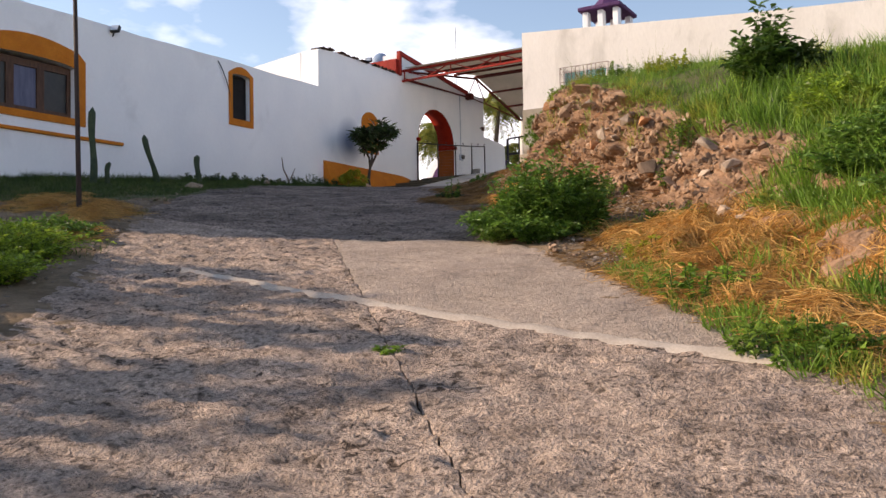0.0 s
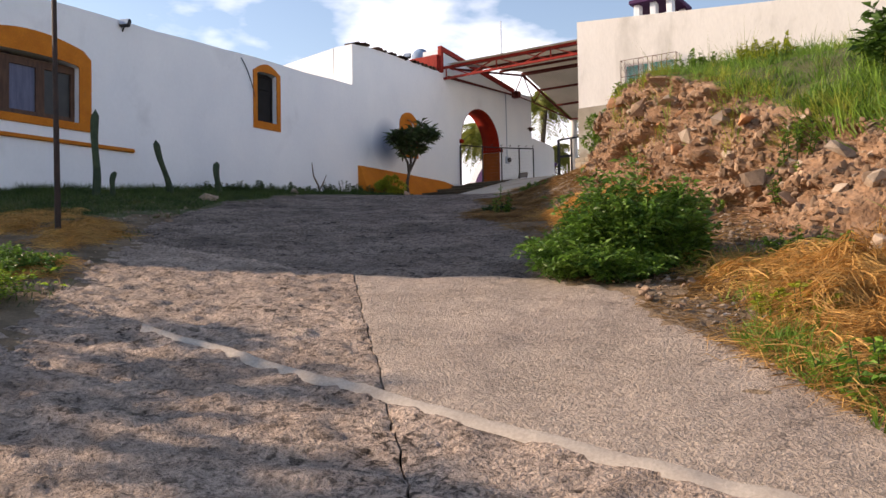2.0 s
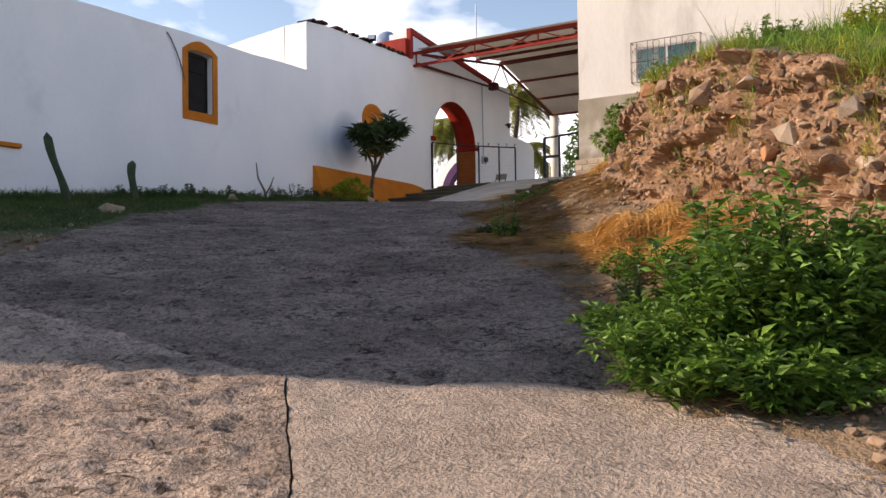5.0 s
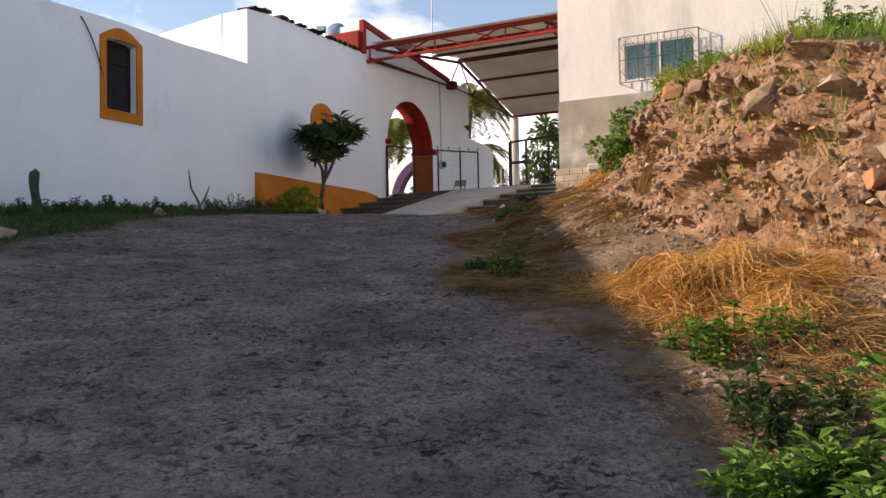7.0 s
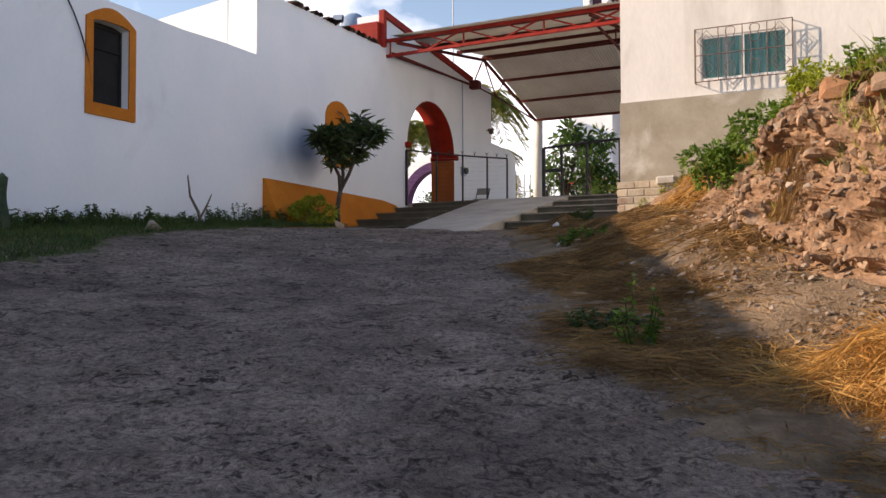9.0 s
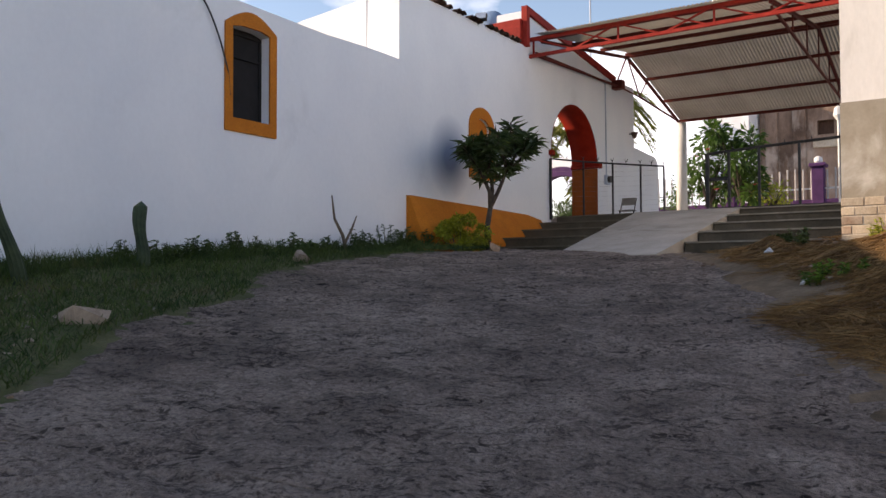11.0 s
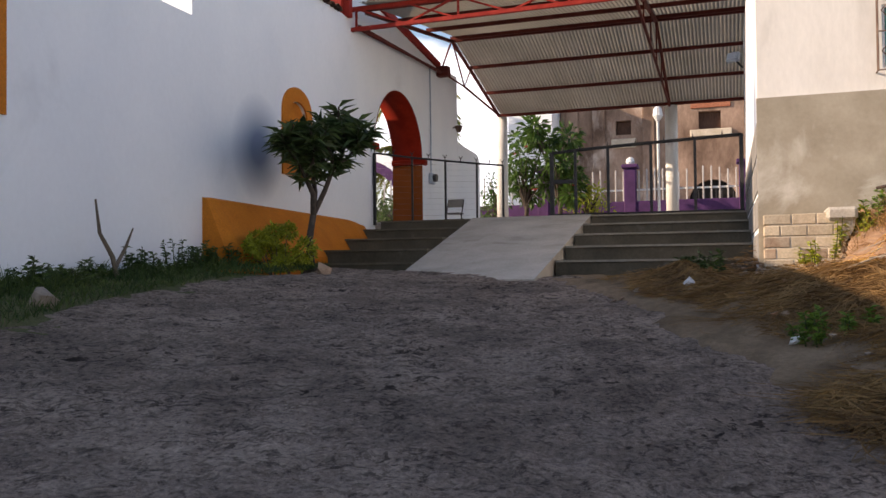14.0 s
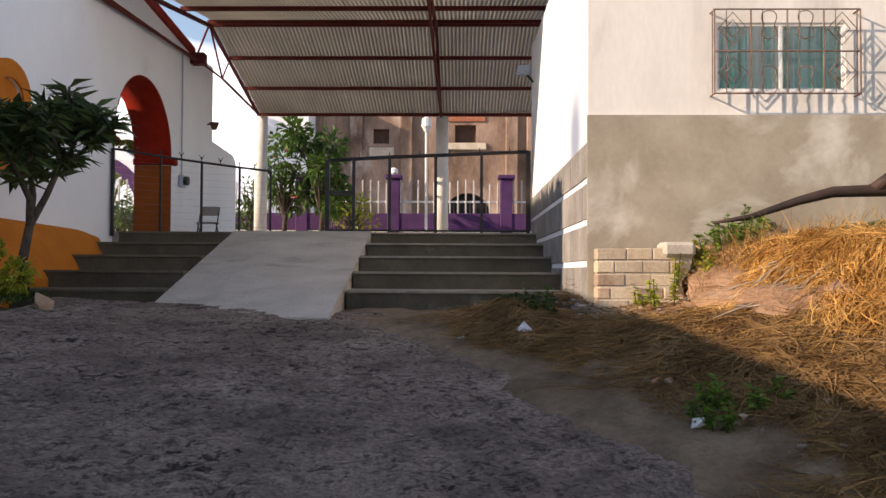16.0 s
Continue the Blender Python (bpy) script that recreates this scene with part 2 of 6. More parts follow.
def thing(name, label, category, group="", kind="", at=(0, 0, 0)):
    ob = new(name)
    ob.location = at
    return tagged(ob, label, category, group, kind)


def add_box(bm, lo, hi, bevel=0.0, turn=None):
    """A box between two corners, its edges taken off by bevel."""
    lo, hi = Vector(lo), Vector(hi)
    made = bmesh.ops.create_cube(bm, size=1.0)["verts"]
    for v in made:
        v.co = Vector([(lo[k] + hi[k]) / 2 + v.co[k] * (hi[k] - lo[k]) for k in range(3)])
    if bevel:
        edges = list({e for v in made for e in v.link_edges})
        out = bmesh.ops.bevel(bm, geom=edges, offset=bevel, segments=1, affect="EDGES")
        made = list({v for f in out["faces"] for v in f.verts} | {v for v in made if v.is_valid})
    if turn is not None:
        bmesh.ops.transform(bm, matrix=turn, verts=made)
    return made


def box(lo, hi, bevel=0.0):
    bm = bmesh.new()
    add_box(bm, lo, hi, bevel)
    return bm


def add_tube(bm, pts, radii, sides=8, cap=True):
    """A tube along pts; radii one number or one for each point."""
    pts = [Vector(p) for p in pts]
    if isinstance(radii, (int, float)):
        radii = [radii] * len(pts)
    rings, side = [], None
    for k, p in enumerate(pts):
        way = (pts[min(k + 1, len(pts) - 1)] - pts[max(k - 1, 0)]).normalized()
        if side is None:
            side = way.orthogonal().normalized()
        side = (side - way * side.dot(way)).normalized()
        up = way.cross(side)
        rings.append([bm.verts.new(p + radii[k] * (math.cos(a) * side + math.sin(a) * up)) for a in [2 * math.pi * j / sides for j in range(sides)]])
    for a, b in zip(rings, rings[1:]):
        for j in range(sides):
            bm.faces.new((a[j], a[(j + 1) % sides], b[(j + 1) % sides], b[j]))
    if cap and sides > 2:
        bm.faces.new(rings[0][::-1])
        bm.faces.new(rings[-1])


def tube(pts, radii, sides=8):
    bm = bmesh.new()
    add_tube(bm, pts, radii, sides)
    return bm


def add_bar(bm, a, b, w, h=None):
    """A square bar from a to b."""
    a, b, h = Vector(a), Vector(b), h or w
    way = b - a
    m = way.to_track_quat("Z", "Y").to_matrix().to_4x4()
    add_box(bm, (-w / 2, -h / 2, 0), (w / 2, h / 2, way.length), 0.0, Matrix.Translation(a) @ m)


def bar(a, b, w, h=None):
    bm = bmesh.new()
    add_bar(bm, a, b, w, h)
    return bm


def plate(outline, holes, thick, to_world):
    """A slab with the outline and holes (lists of 2D points), extruded by thick; to_world maps (u, v, depth) to the place."""
    bm = bmesh.new()
    edges = []
    for loop in [outline, *holes]:
        vs = [bm.verts.new((u, v, 0)) for u, v in loop]
        edges += [bm.edges.new((vs[k], vs[(k + 1) % len(vs)])) for k in range(len(vs))]
    bmesh.ops.triangle_fill(bm, edges=edges, use_beauty=True)
    bmesh.ops.recalc_face_normals(bm, faces=bm.faces)
    out = bmesh.ops.extrude_face_region(bm, geom=list(bm.faces))
    for v in out["geom"]:
        if isinstance(v, bmesh.types.BMVert):
            v.co.z += thick
    for v in bm.verts:
        v.co = to_world(*v.co)
    bmesh.ops.recalc_face_normals(bm, faces=bm.faces)
    return bm


def arc(u, v, rx, ry, a0, a1, steps):
    return [(u + rx * math.cos(radians(a0 + (a1 - a0) * k / steps)), v + ry * math.sin(radians(a0 + (a1 - a0) * k / steps))) for k in range(steps + 1)]


# ---- ground ----
ROAD_R, ROAD_S = Vector((0.785, 0.62)), Vector((-0.62, 0.785))


def to_rs(x, y):
    return x * 0.785 + y * 0.62, -x * 0.62 + y * 0.785


def to_xy(r, s):
    d = 0.785 * 0.785 + 0.62 * 0.62
    return (r * 0.785 - s * 0.62) / d, (r * 0.62 + s * 0.785) / d


def road_z(x, y):
    r, s = to_rs(x, y)
    r, s = max(-9.0, min(r, 8.0)), max(-12.0, min(s, 25.5))
    return -0.3827 + 0.1886 * s + 0.00182 * s * s - 0.0001055 * s ** 3 + 0.0236 * r + 0.00644 * r * r - 0.00243 * r * s


# the cut bank: along s, the toe (r, z), the lip of the cut (r, z) and the height of the meadow behind it
BANK = [(-8, 5.2, -1.5, 7.0, -0.4, 0.6), (2, 4.9, 0.35, 6.6, 1.2, 2.1), (6, 5.2, 1.05, 6.5, 2.1, 3.0), (8, 5.4, 1.6, 6.2, 2.75, 3.65),
        (9.5, 5.45, 1.95, 5.9, 3.15, 4.15), (11, 5.35, 2.3, 5.62, 3.8, 4.5), (12.5, 5.25, 2.55, 5.45, 4.3, 4.72), (14.5, 5.2, 2.95, 5.42, 4.45, 5.0),
        (15.6, 5.35, 3.25, 5.65, 4.3, 5.0), (17, 5.6, 3.5, 6.3, 4.05, 4.9), (19, 6.0, 3.72, 6.8, 4.2, 4.75), (20.6, 6.75, 3.76, 7.35, 4.32, 4.65), (24, 7.0, 3.9, 7.6, 4.3, 4.6)]


def bank_at(s):
    s = max(BANK[0][0], min(s, BANK[-1][0] - 1e-6))
    for a, b in zip(BANK, BANK[1:]):
        if a[0] <= s < b[0]:
            k = (s - a[0]) / (b[0] - a[0])
            return [a[j] + (b[j] - a[j]) * k for j in range(1, 6)]
    return list(BANK[-1][1:])


def ground_z(x, y):
    """Height of the open ground beside and over the bank."""
    r, s = to_rs(x, y)
    z0 = road_z(x, y)
    tr, tz, lr, lz, back = bank_at(s)
    if r < 3.6:
        return z0
    if r < tr:
        k = (r - 3.6) / (tr - 3.6)
        return z0 + (tz - z0) * k * k * (1.6 - 0.6 * k)
    if r < lr:
        return tz + (lz - tz) * (r - tr) / (lr - tr)
    k = min(1.0, (r - lr) / 4.0)
    return lz + (back - lz) * (k * (2 - k))


def curve_at(table, s):
    """A piecewise straight curve through (s, value) pairs."""
    if s <= table[0][0]:
        return table[0][1]
    for a, b in zip(table, table[1:]):
        if s < b[0]:
            return a[1] + (b[1] - a[1]) * (s - a[0]) / (b[0] - a[0])
    return table[-1][1]


LEFT_EDGE = [(-12, -1.2), (5, -1.45), (9.2, -1.77), (13, -2.1), (17, -1.9), (18.3, -1.2), (19.8, -1.25), (21.3, -0.6), (23.2, 0.66), (24.6, 2.2)]
RIGHT_EDGE = [(-12, 4.2), (2.3, 3.9), (5.6, 3.6), (7.4, 3.4), (8.1, 3.1), (11.3, 3.3), (13.5, 3.0), (15, 3.15), (16.8, 3.75), (18.5, 4.5), (21, 4.9), (23.2, 5.15)]


def face_push(s, z):
    """How far the cut face stands back: bays, layered ledges, crags and crumbs."""
    bay = 0.22 * noise.fractal(Vector((s * 0.8, z * 1.6, 7.0)), 1.0, 2.1, 4)
    ledge = 0.075 * math.tanh(5.0 * noise.noise(Vector((s * 1.3, z * 4.6 + 0.5 * s, 21.0))))
    crag = 0.13 * (abs(noise.noise(Vector((s * 2.6, z * 3.0, 4.0)))) - 0.2)
    return bay + ledge + crag + 0.12 * noise.fractal(Vector((s * 4.6, z * 6.0, 2.0)), 0.9, 2.2, 4)


def make_ground():
    """One sheet of soil from the foot of the wall over the cut bank and out to the horizon."""
    rows = [-400, -120, -50, -25, -14] + [-8 + 0.2 * k for k in range(60)] + [4 + 0.06 * k for k in range(234)] + [18 + 0.2 * k for k in range(41)] + [29, 34, 45, 80, 160, 400]
    bm = bmesh.new()
    layers = []
    for s in rows:
        tr, tz, lr, lz, back = bank_at(s)
        cols = [-400, -120, -40, -20, -12] + [-9 + 0.35 * k for k in range(36)]
        cols += [3.6 + (tr - 3.6) * k / 9 for k in range(9)] + [tr + (lr - tr) * k / 52 for k in range(52)]
        cols += [lr + 4 * (k / 14) ** 1.3 for k in range(15)] + [14, 20, 40, 120, 400]
        line = []
        for j, r in enumerate(cols):
            x, y = to_xy(r, s)
            z = ground_z(x, y)
            if y > 19.2 and x < -7.6:
                k = min(1.0, (y - 19.2) / 1.2) * min(1.0, (-7.6 - x) / 0.35)
                z += (min(z, 3.62) - z) * k
            rough = noise.fractal(Vector((x * 0.9, y * 0.9, 3.0)), 1.0, 2.0, 4)
            fine = noise.fractal(Vector((x * 3.1, y * 3.1, z * 3.1)), 1.0, 2.0, 4)
            near = -60 < r < 60 and -60 < s < 60
            inside = min(r - curve_at(LEFT_EDGE, s), curve_at(RIGHT_EDGE, s) - r)
            road = inside > -0.02
            if near and not road and r > 3.4:
                z += 0.05 * rough + 0.03 * fine + 0.035 * max(0.0, 1 - (r - 3.4) / 0.6)
            if near and 50 <= j < 104:
                # the cut face: overhangs, hollows and lumps
                push = face_push(s, z)
                x, y = x + push * 0.785 * min(1.0, (j - 49) / 4), y + push * 0.62 * min(1.0, (j - 49) / 4)
            if near and r < 3.6 and not road:
                z += 0.04 * rough + 0.02
            if road:
                z -= 0.09 if inside > 0.5 else 0.012
            if not near:
                z = z - 0.03 * max(abs(r) - 60, 0) ** 0.8 - 0.03 * max(abs(s) - 40, 0) ** 0.8
            line.append(bm.verts.new((x, y, z)))
        layers.append(line)
    for a, b in zip(layers, layers[1:]):
        for j in range(len(a) - 1):
            f = bm.faces.new((a[j], a[j + 1], b[j + 1], b[j]))
            f.smooth = True
            left_side = a[j].co.x < -10.8 and a[j].co.y > 7.5 and a[j].co.x > -16
            f.material_index = 2 if left_side else 1 if 49 <= j < 103 else (2 if j >= 103 else 0)
            f.smooth = not 50 <= j < 102
    return tagged(part("ground", bm, ["soil", "earth", "meadow"]), "dry soil and cut earth bank beside a concrete road", "ground", kind="structure")


MAT["meadow"] = material("meadow_soil", (0.06, 0.075, 0.02), (0.14, 0.13, 0.055), 3.0, 0.97, bump=1.0, grain=30, spot=(0.17, 0.12, 0.08), spots=(0.58, 0.75), depth=0.04)
ground = make_ground()

# ---- road: slabs with open joints ----
road = thing("road", "worn grey-brown concrete road climbing in cracked slabs", "road", kind="structure")


def relief(r, s, coarse):
    """The worn top of a slab: broad waves and spalled flakes with broken edges lying across the way."""
    z = 0.014 * noise.fractal(Vector((r * 1.6, s * 1.6, 0)), 1.0, 2.0, 4)
    flake = noise.noise(Vector((r * 4.0, s * 6.5 + r, 3.0))) + 0.6 * noise.noise(Vector((r * 6.5, s * 13.0, 8.0)))
    z += coarse * (0.013 * math.tanh(8.0 * flake) + 0.012 * noise.fractal(Vector((r * 8, s * 11, 5)), 0.8, 2.1, 3))
    return z


def slab(s_lo, s_hi, r_lo, r_hi, rows, cols, coarse, skip=0.0, gap=0.006):
    """One slab between curves; its rim is turned down and a little ragged. skip: the first share of it, laid in few rows."""
    bm = bmesh.new()
    grid = []
    steps = ([skip * k / 16 for k in range(16)] if skip else []) + [skip + (1 - skip) * k / rows for k in range(rows + 1)]
    for i, v in enumerate(steps):
        line, ends = [], []
        for side in (r_lo, r_hi):
            r = side(s_lo(1.2) + (s_hi(1.2) - s_lo(1.2)) * v)
            for _ in range(4):
                r = side(s_lo(r) + (s_hi(r) - s_lo(r)) * v)
            ends.append(r)
        a, b = ends[0] + gap, ends[1] - gap
        for j in range(cols + 1):
            u = j / cols
            r = a + (b - a) * u
            s = s_lo(r) + gap + (s_hi(r) - s_lo(r) - 2 * gap) * v
            edge = j in (0, cols) or i in (0, len(steps) - 1)
            if edge:
                r += 0.016 * noise.noise(Vector((r * 9, s * 9, 1.0)))
                s += 0.016 * noise.noise(Vector((r * 9, s * 9, 9.0)))
            x, y = to_xy(r, s)
            z = road_z(x, y) + relief(r, s, coarse)
            line.append(bm.verts.new((x, y, z - (0.006 if edge else 0.0))))
        grid.append(line)
    for a, b in zip(grid, grid[1:]):
        for j in range(cols):
            bm.faces.new((a[j], a[j + 1], b[j + 1], b[j])).smooth = True
    rim = [e for e in bm.edges if e.is_boundary]
    out = bmesh.ops.extrude_edge_only(bm, edges=rim)
    for v in out["geom"]:
        if isinstance(v, bmesh.types.BMVert):
            v.co.z -= 0.14
    bmesh.ops.split_edges(bm, edges=rim)
    bmesh.ops.recalc_face_normals(bm, faces=bm.faces)
    return bm


def left_of(s):
    return curve_at(LEFT_EDGE, s) + 0.10 * noise.noise(Vector((s * 1.3, 0, 4)))


def right_of(s):
    return curve_at(RIGHT_EDGE, s) + 0.14 * noise.noise(Vector((s * 1.1, 3, 4)))


def crack(s):
    return 1.68 - 0.0765 * s + 0.022 * noise.noise(Vector((s * 1.5, 8, 0))) + 0.012 * noise.noise(Vector((s * 7.0, 8, 0)))


def cross_joint(r):
    bent = 8.81 - 0.30 * (r - 1.03) if r > 1.03 else 9.72 - 0.88 * r
    return bent + 0.05 * noise.noise(Vector((r * 2, 8, 0)))


def mortar_line(r):
    return 6.32 - 0.98 * r + 0.05 * noise.noise(Vector((r * 2, 18, 0)))


def road_end(r):
    return (21.1 - 0.62 * r) / 0.785


def mid_joint(r):
    return 10.74 - 0.70 * r + 0.06 * noise.noise(Vector((r * 2, 38, 0))) + 0.02 * noise.noise(Vector((r * 9, 38, 0)))


def far_joint(r):
    return 14.1 - 0.35 * r + 0.06 * noise.noise(Vector((r * 2, 28, 0)))


for lo, hi, a, b, n, m, mat, coarse, skip in [
        (lambda r: -13.0, mortar_line, left_of, crack, 190, 76, "road", 1.0, 0.70), (lambda r: -13.0, mortar_line, crack, right_of, 150, 50, "road", 0.9, 0.70),
        (mortar_line, cross_joint, left_of, crack, 120, 76, "road", 1.0, 0.0), (mortar_line, cross_joint, crack, right_of, 90, 50, "road_smooth", 0.3, 0.0),
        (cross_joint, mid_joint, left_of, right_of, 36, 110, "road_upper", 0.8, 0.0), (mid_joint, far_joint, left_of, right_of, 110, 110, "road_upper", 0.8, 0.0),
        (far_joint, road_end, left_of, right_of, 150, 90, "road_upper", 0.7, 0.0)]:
    part("slab", slab(lo, hi, a, b, n, m, coarse, skip), mat, road)

bm = bmesh.new()
prev = None
for k in range(61):
    r = -0.55 + 4.3 * k / 60
    wide = 0.072 + 0.03 * noise.noise(Vector((r * 3, 1, 1))) + 0.035 * k / 60
    pair = []
    for side in (-1, 0, 1):
        s = mortar_line(r) + side * wide + 0.02 * noise.noise(Vector((r * 9, side, 5)))
        x, y = to_xy(r, s)
        pair.append(bm.verts.new((x, y, road_z(x, y) + relief(r, s, 0.3) + (0.036 if side == 0 else -0.004))))
    if prev:
        for j in (0, 1):
            bm.faces.new((prev[j], pair[j], pair[j + 1], prev[j + 1])).smooth = True
    prev = pair
part("mortar_strip", bm, "strip", road, "pale mortar strip across the road")

# ---- white wall with its openings ----
WX = -15.0
ARCH_LO, ARCH_HI, ARCH_SPRING, ARCH_R = 25.87, 28.60, 6.22, 1.365


def wall_face(u, v, d):
    return Vector((WX - d, u, v))


def arched(lo, hi, bottom, spring, rise, steps=14):
    c, h = (lo + hi) / 2, (hi - lo) / 2
    return [(lo, bottom), (hi, bottom)] + arc(c, spring, h, rise, 0, 180, steps)


big_hole = arched(8.85, 11.10, 4.66, 5.82, 0.10, 8)
small_hole = [(16.09, 5.46), (16.79, 5.46), (16.79, 6.72), (16.62, 6.76), (16.26, 6.76), (16.09, 6.72)]
niche_hole = arched(22.42, 23.02, 5.35, 6.25, 0.22, 10)
arch_hole = arched(ARCH_LO, ARCH_HI, 4.2, ARCH_SPRING, ARCH_R - 0.05, 24)
top = [(31.26, 8.70), (29.75, 8.66), (24.62, 9.22), (24.60, 8.42), (22.9, 8.44), (20.7, 8.40), (19.93, 8.33), (19.92, 7.10)]
top += [(y, 7.02 + 0.004 * y + 0.016 * math.sin(y * 1.3) + 0.012 * math.sin(y * 3.7)) for y in [19.0 - k for k in range(15)]] + [(3.55, 7.0)]
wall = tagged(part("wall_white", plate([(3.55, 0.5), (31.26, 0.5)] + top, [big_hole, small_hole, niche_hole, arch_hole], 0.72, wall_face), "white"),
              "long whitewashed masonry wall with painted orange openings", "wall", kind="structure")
end_wall = tagged(part("wall_white_end", box((-26, 3.55, 0.5), (-15.74, 3.9, 7.0), 0.02), "white"), "whitewashed end wall of the low house", "wall", kind="structure")
roof_low = tagged(part("roof_flat", box((-26, 3.9, 6.3), (-15.74, 19.9, 6.5), 0.02), "ramp"), "flat concrete roof behind a parapet", "roof", kind="structure")
back_wall = tagged(part("wall_white_back", box((-26.3, 3.55, 0.5), (-26.0, 24.0, 7.0), 0.02), "white"), "plain back wall of the low house", "wall", kind="structure")
raised = tagged(part("wall_white_cross", plate([(-19.6, 6.5), (-15.73, 6.5), (-15.73, 8.32), (-19.4, 7.98)], [], 0.3, lambda u, v, d: Vector((u, 19.92 + d, v))), "white"),
                "white cross wall of the raised block", "wall", kind="structure")
# Unseen block, added to stop the low sun reaching the arch pier.
sun_blocker = tagged(part("wall_sun_blocker", box((-26, 24.75, 3.5), (-18.2, 27.8, 8.3), 0.02), "white"), "unseen white block added to keep sun out of the archway", "wall", kind="structure")
room = tagged(part("room_shell", box((-18.5, 8.0, 3.6), (-15.73, 18.0, 6.29), 0.0), "dark"), "dark unlit rooms behind the windows", "room", kind="structure")
loft = tagged(part("room_shell", box((-18.5, 20.3, 4.5), (-15.73, 24.4, 8.25), 0.0), "dark"), "dark room of the raised block", "room", kind="structure")
stub = tagged(part("wall_white_stub", plate([(31.27, 4.2), (33.3, 4.2), (33.3, 6.72)] + arc(32.9, 6.6, 0.4, 0.32, 20, 90, 5) + [(31.27, 7.0)], [], 0.45, wall_face), "white"),
              "low rounded end of the white wall", "wall", kind="structure")

# ---- right-hand building ----
BX, BY = -8.06, 20.61
house = thing("house", "cream plastered house with a grey cement base", "house")
front = [(BX, 2.5), (9.0, 2.5), (9.0, 6.75), (1.0, 7.12), (-1.7, 7.30), (BX, 7.84)]
win_hole = [(-6.80, 5.84), (-5.54, 5.84), (-5.54, 6.52), (-6.80, 6.52)]
part("wall", plate(front, [win_hole], 0.25, lambda u, v, d: Vector((u, BY + d, v))), "cream", house)
part("side_wall", plate([(BY + 0.252, 2.5), (27.2, 2.5), (27.2, 8.05), (BY + 0.252, 7.84)], [], 0.25, lambda u, v, d: Vector((BX + 0.002 + d, u, v))), "white", house, "sunlit white side wall")
part("cement_base", plate([(BX - 0.012, 2.5), (9.0, 2.5), (9.0, 5.62), (BX - 0.012, 5.60)], [], 0.03, lambda u, v, d: Vector((u, BY - 0.028 + d, v))), "render", house, "grey-brown cement render base")
part("roof", box((BX + 0.26, BY + 0.26, 6.4), (9.0, 27.2, 6.6), 0.0), "ramp", house)
part("rear_wall", box((BX + 0.26, 26.95, 2.5), (9.0, 27.2, 7.0), 0.0), "white", house)

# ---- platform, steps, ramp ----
# Riser colour is kept darker than the treads, as shade on upright faces.
MAT["step"] = material("stained_shaded_step", (0.060, 0.050, 0.034), (0.115, 0.097, 0.068), 1.6, 0.93, bump=0.5, grain=30, spot=(0.20, 0.185, 0.155), spots=(0.60, 0.76), spot_scale=1.4)
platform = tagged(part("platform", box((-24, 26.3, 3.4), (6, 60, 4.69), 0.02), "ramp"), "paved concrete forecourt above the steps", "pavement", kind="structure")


# Tread colour is lifted for the sky light that falls on tops.
MAT["tread"] = material("worn_lit_tread", (0.20, 0.175, 0.13), (0.33, 0.295, 0.235), 1.6, 0.92, bump=0.4, grain=30, spot=(0.15, 0.14, 0.12), spots=(0.52, 0.7), spot_scale=1.6)


# Darker, mottled tread colour for the left flight.
MAT["tread_dark"] = material("darker_tread", (0.095, 0.082, 0.058), (0.17, 0.148, 0.108), 1.6, 0.93, bump=0.5, grain=30, spot=(0.07, 0.06, 0.045), spots=(0.52, 0.7), spot_scale=1.6)


def step_slab(y, z, left, foot=3.3):
    """One broad step whose end follows the slanting side of the ramp."""
    def edge(v):
        return -12.60 - 0.099 * (v - 20.95) if left else -10.57 - 0.041 * (v - 21.0)
    far = 26.29
    outline = [(-14.98, y), (edge(y), y), (edge(far), far), (-14.98, far)] if left else [(edge(y), y), (BX - 0.003, y), (BX - 0.003, far), (edge(far), far)]
    bm = plate(outline, [], z - foot, lambda u, v, d: Vector((u, v, foot + d)))
    rim = [e for e in bm.edges if abs(e.verts[0].co.z - z) < 1e-4 and abs(e.verts[1].co.z - z) < 1e-4 and abs(e.verts[0].co.y - y) < 1e-4 and abs(e.verts[1].co.y - y) < 1e-4]
    bmesh.ops.bevel(bm, geom=rim, offset=0.012, segments=2, affect="EDGES")
    return bm


for left in (False, True):
    st = thing("stairs", "broad shallow concrete steps, stained and worn", "stairs", group="steps beside the ramp")
    for k, y in enumerate((21.85, 22.75, 23.8, 24.95, 26.1)):
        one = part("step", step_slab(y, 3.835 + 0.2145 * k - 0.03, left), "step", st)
        part("tread", step_slab(y - 0.025, 3.835 + 0.2145 * k, left, 3.835 + 0.2145 * k - 0.029), "tread_dark" if left else "tread", one, "darker mottled tread" if left else "worn tread, coloured paler for the sky light on top")
bm = bmesh.new()
for x0, x1, xt0, xt1 in ((-12.58, -11.94, -13.12, -12.44), (-11.93, -10.58, -12.43, -10.80)):
    near = 20.93 if x0 < -12 else 20.62
    a = [(x0, near, 3.615), (x1, near - (0.1 if x0 < -12 else 0.22), 3.60), (xt1, 26.35, 4.722), (xt0, 26.35, 4.722)]
    hi = [bm.verts.new(p) for p in a]
    lo = [bm.verts.new((p[0], p[1], 3.2)) for p in a]
    bm.faces.new(hi)
    for j in range(4):
        bm.faces.new((hi[j], lo[j], lo[(j + 1) % 4], hi[(j + 1) % 4]))
bmesh.ops.recalc_face_normals(bm, faces=bm.faces)
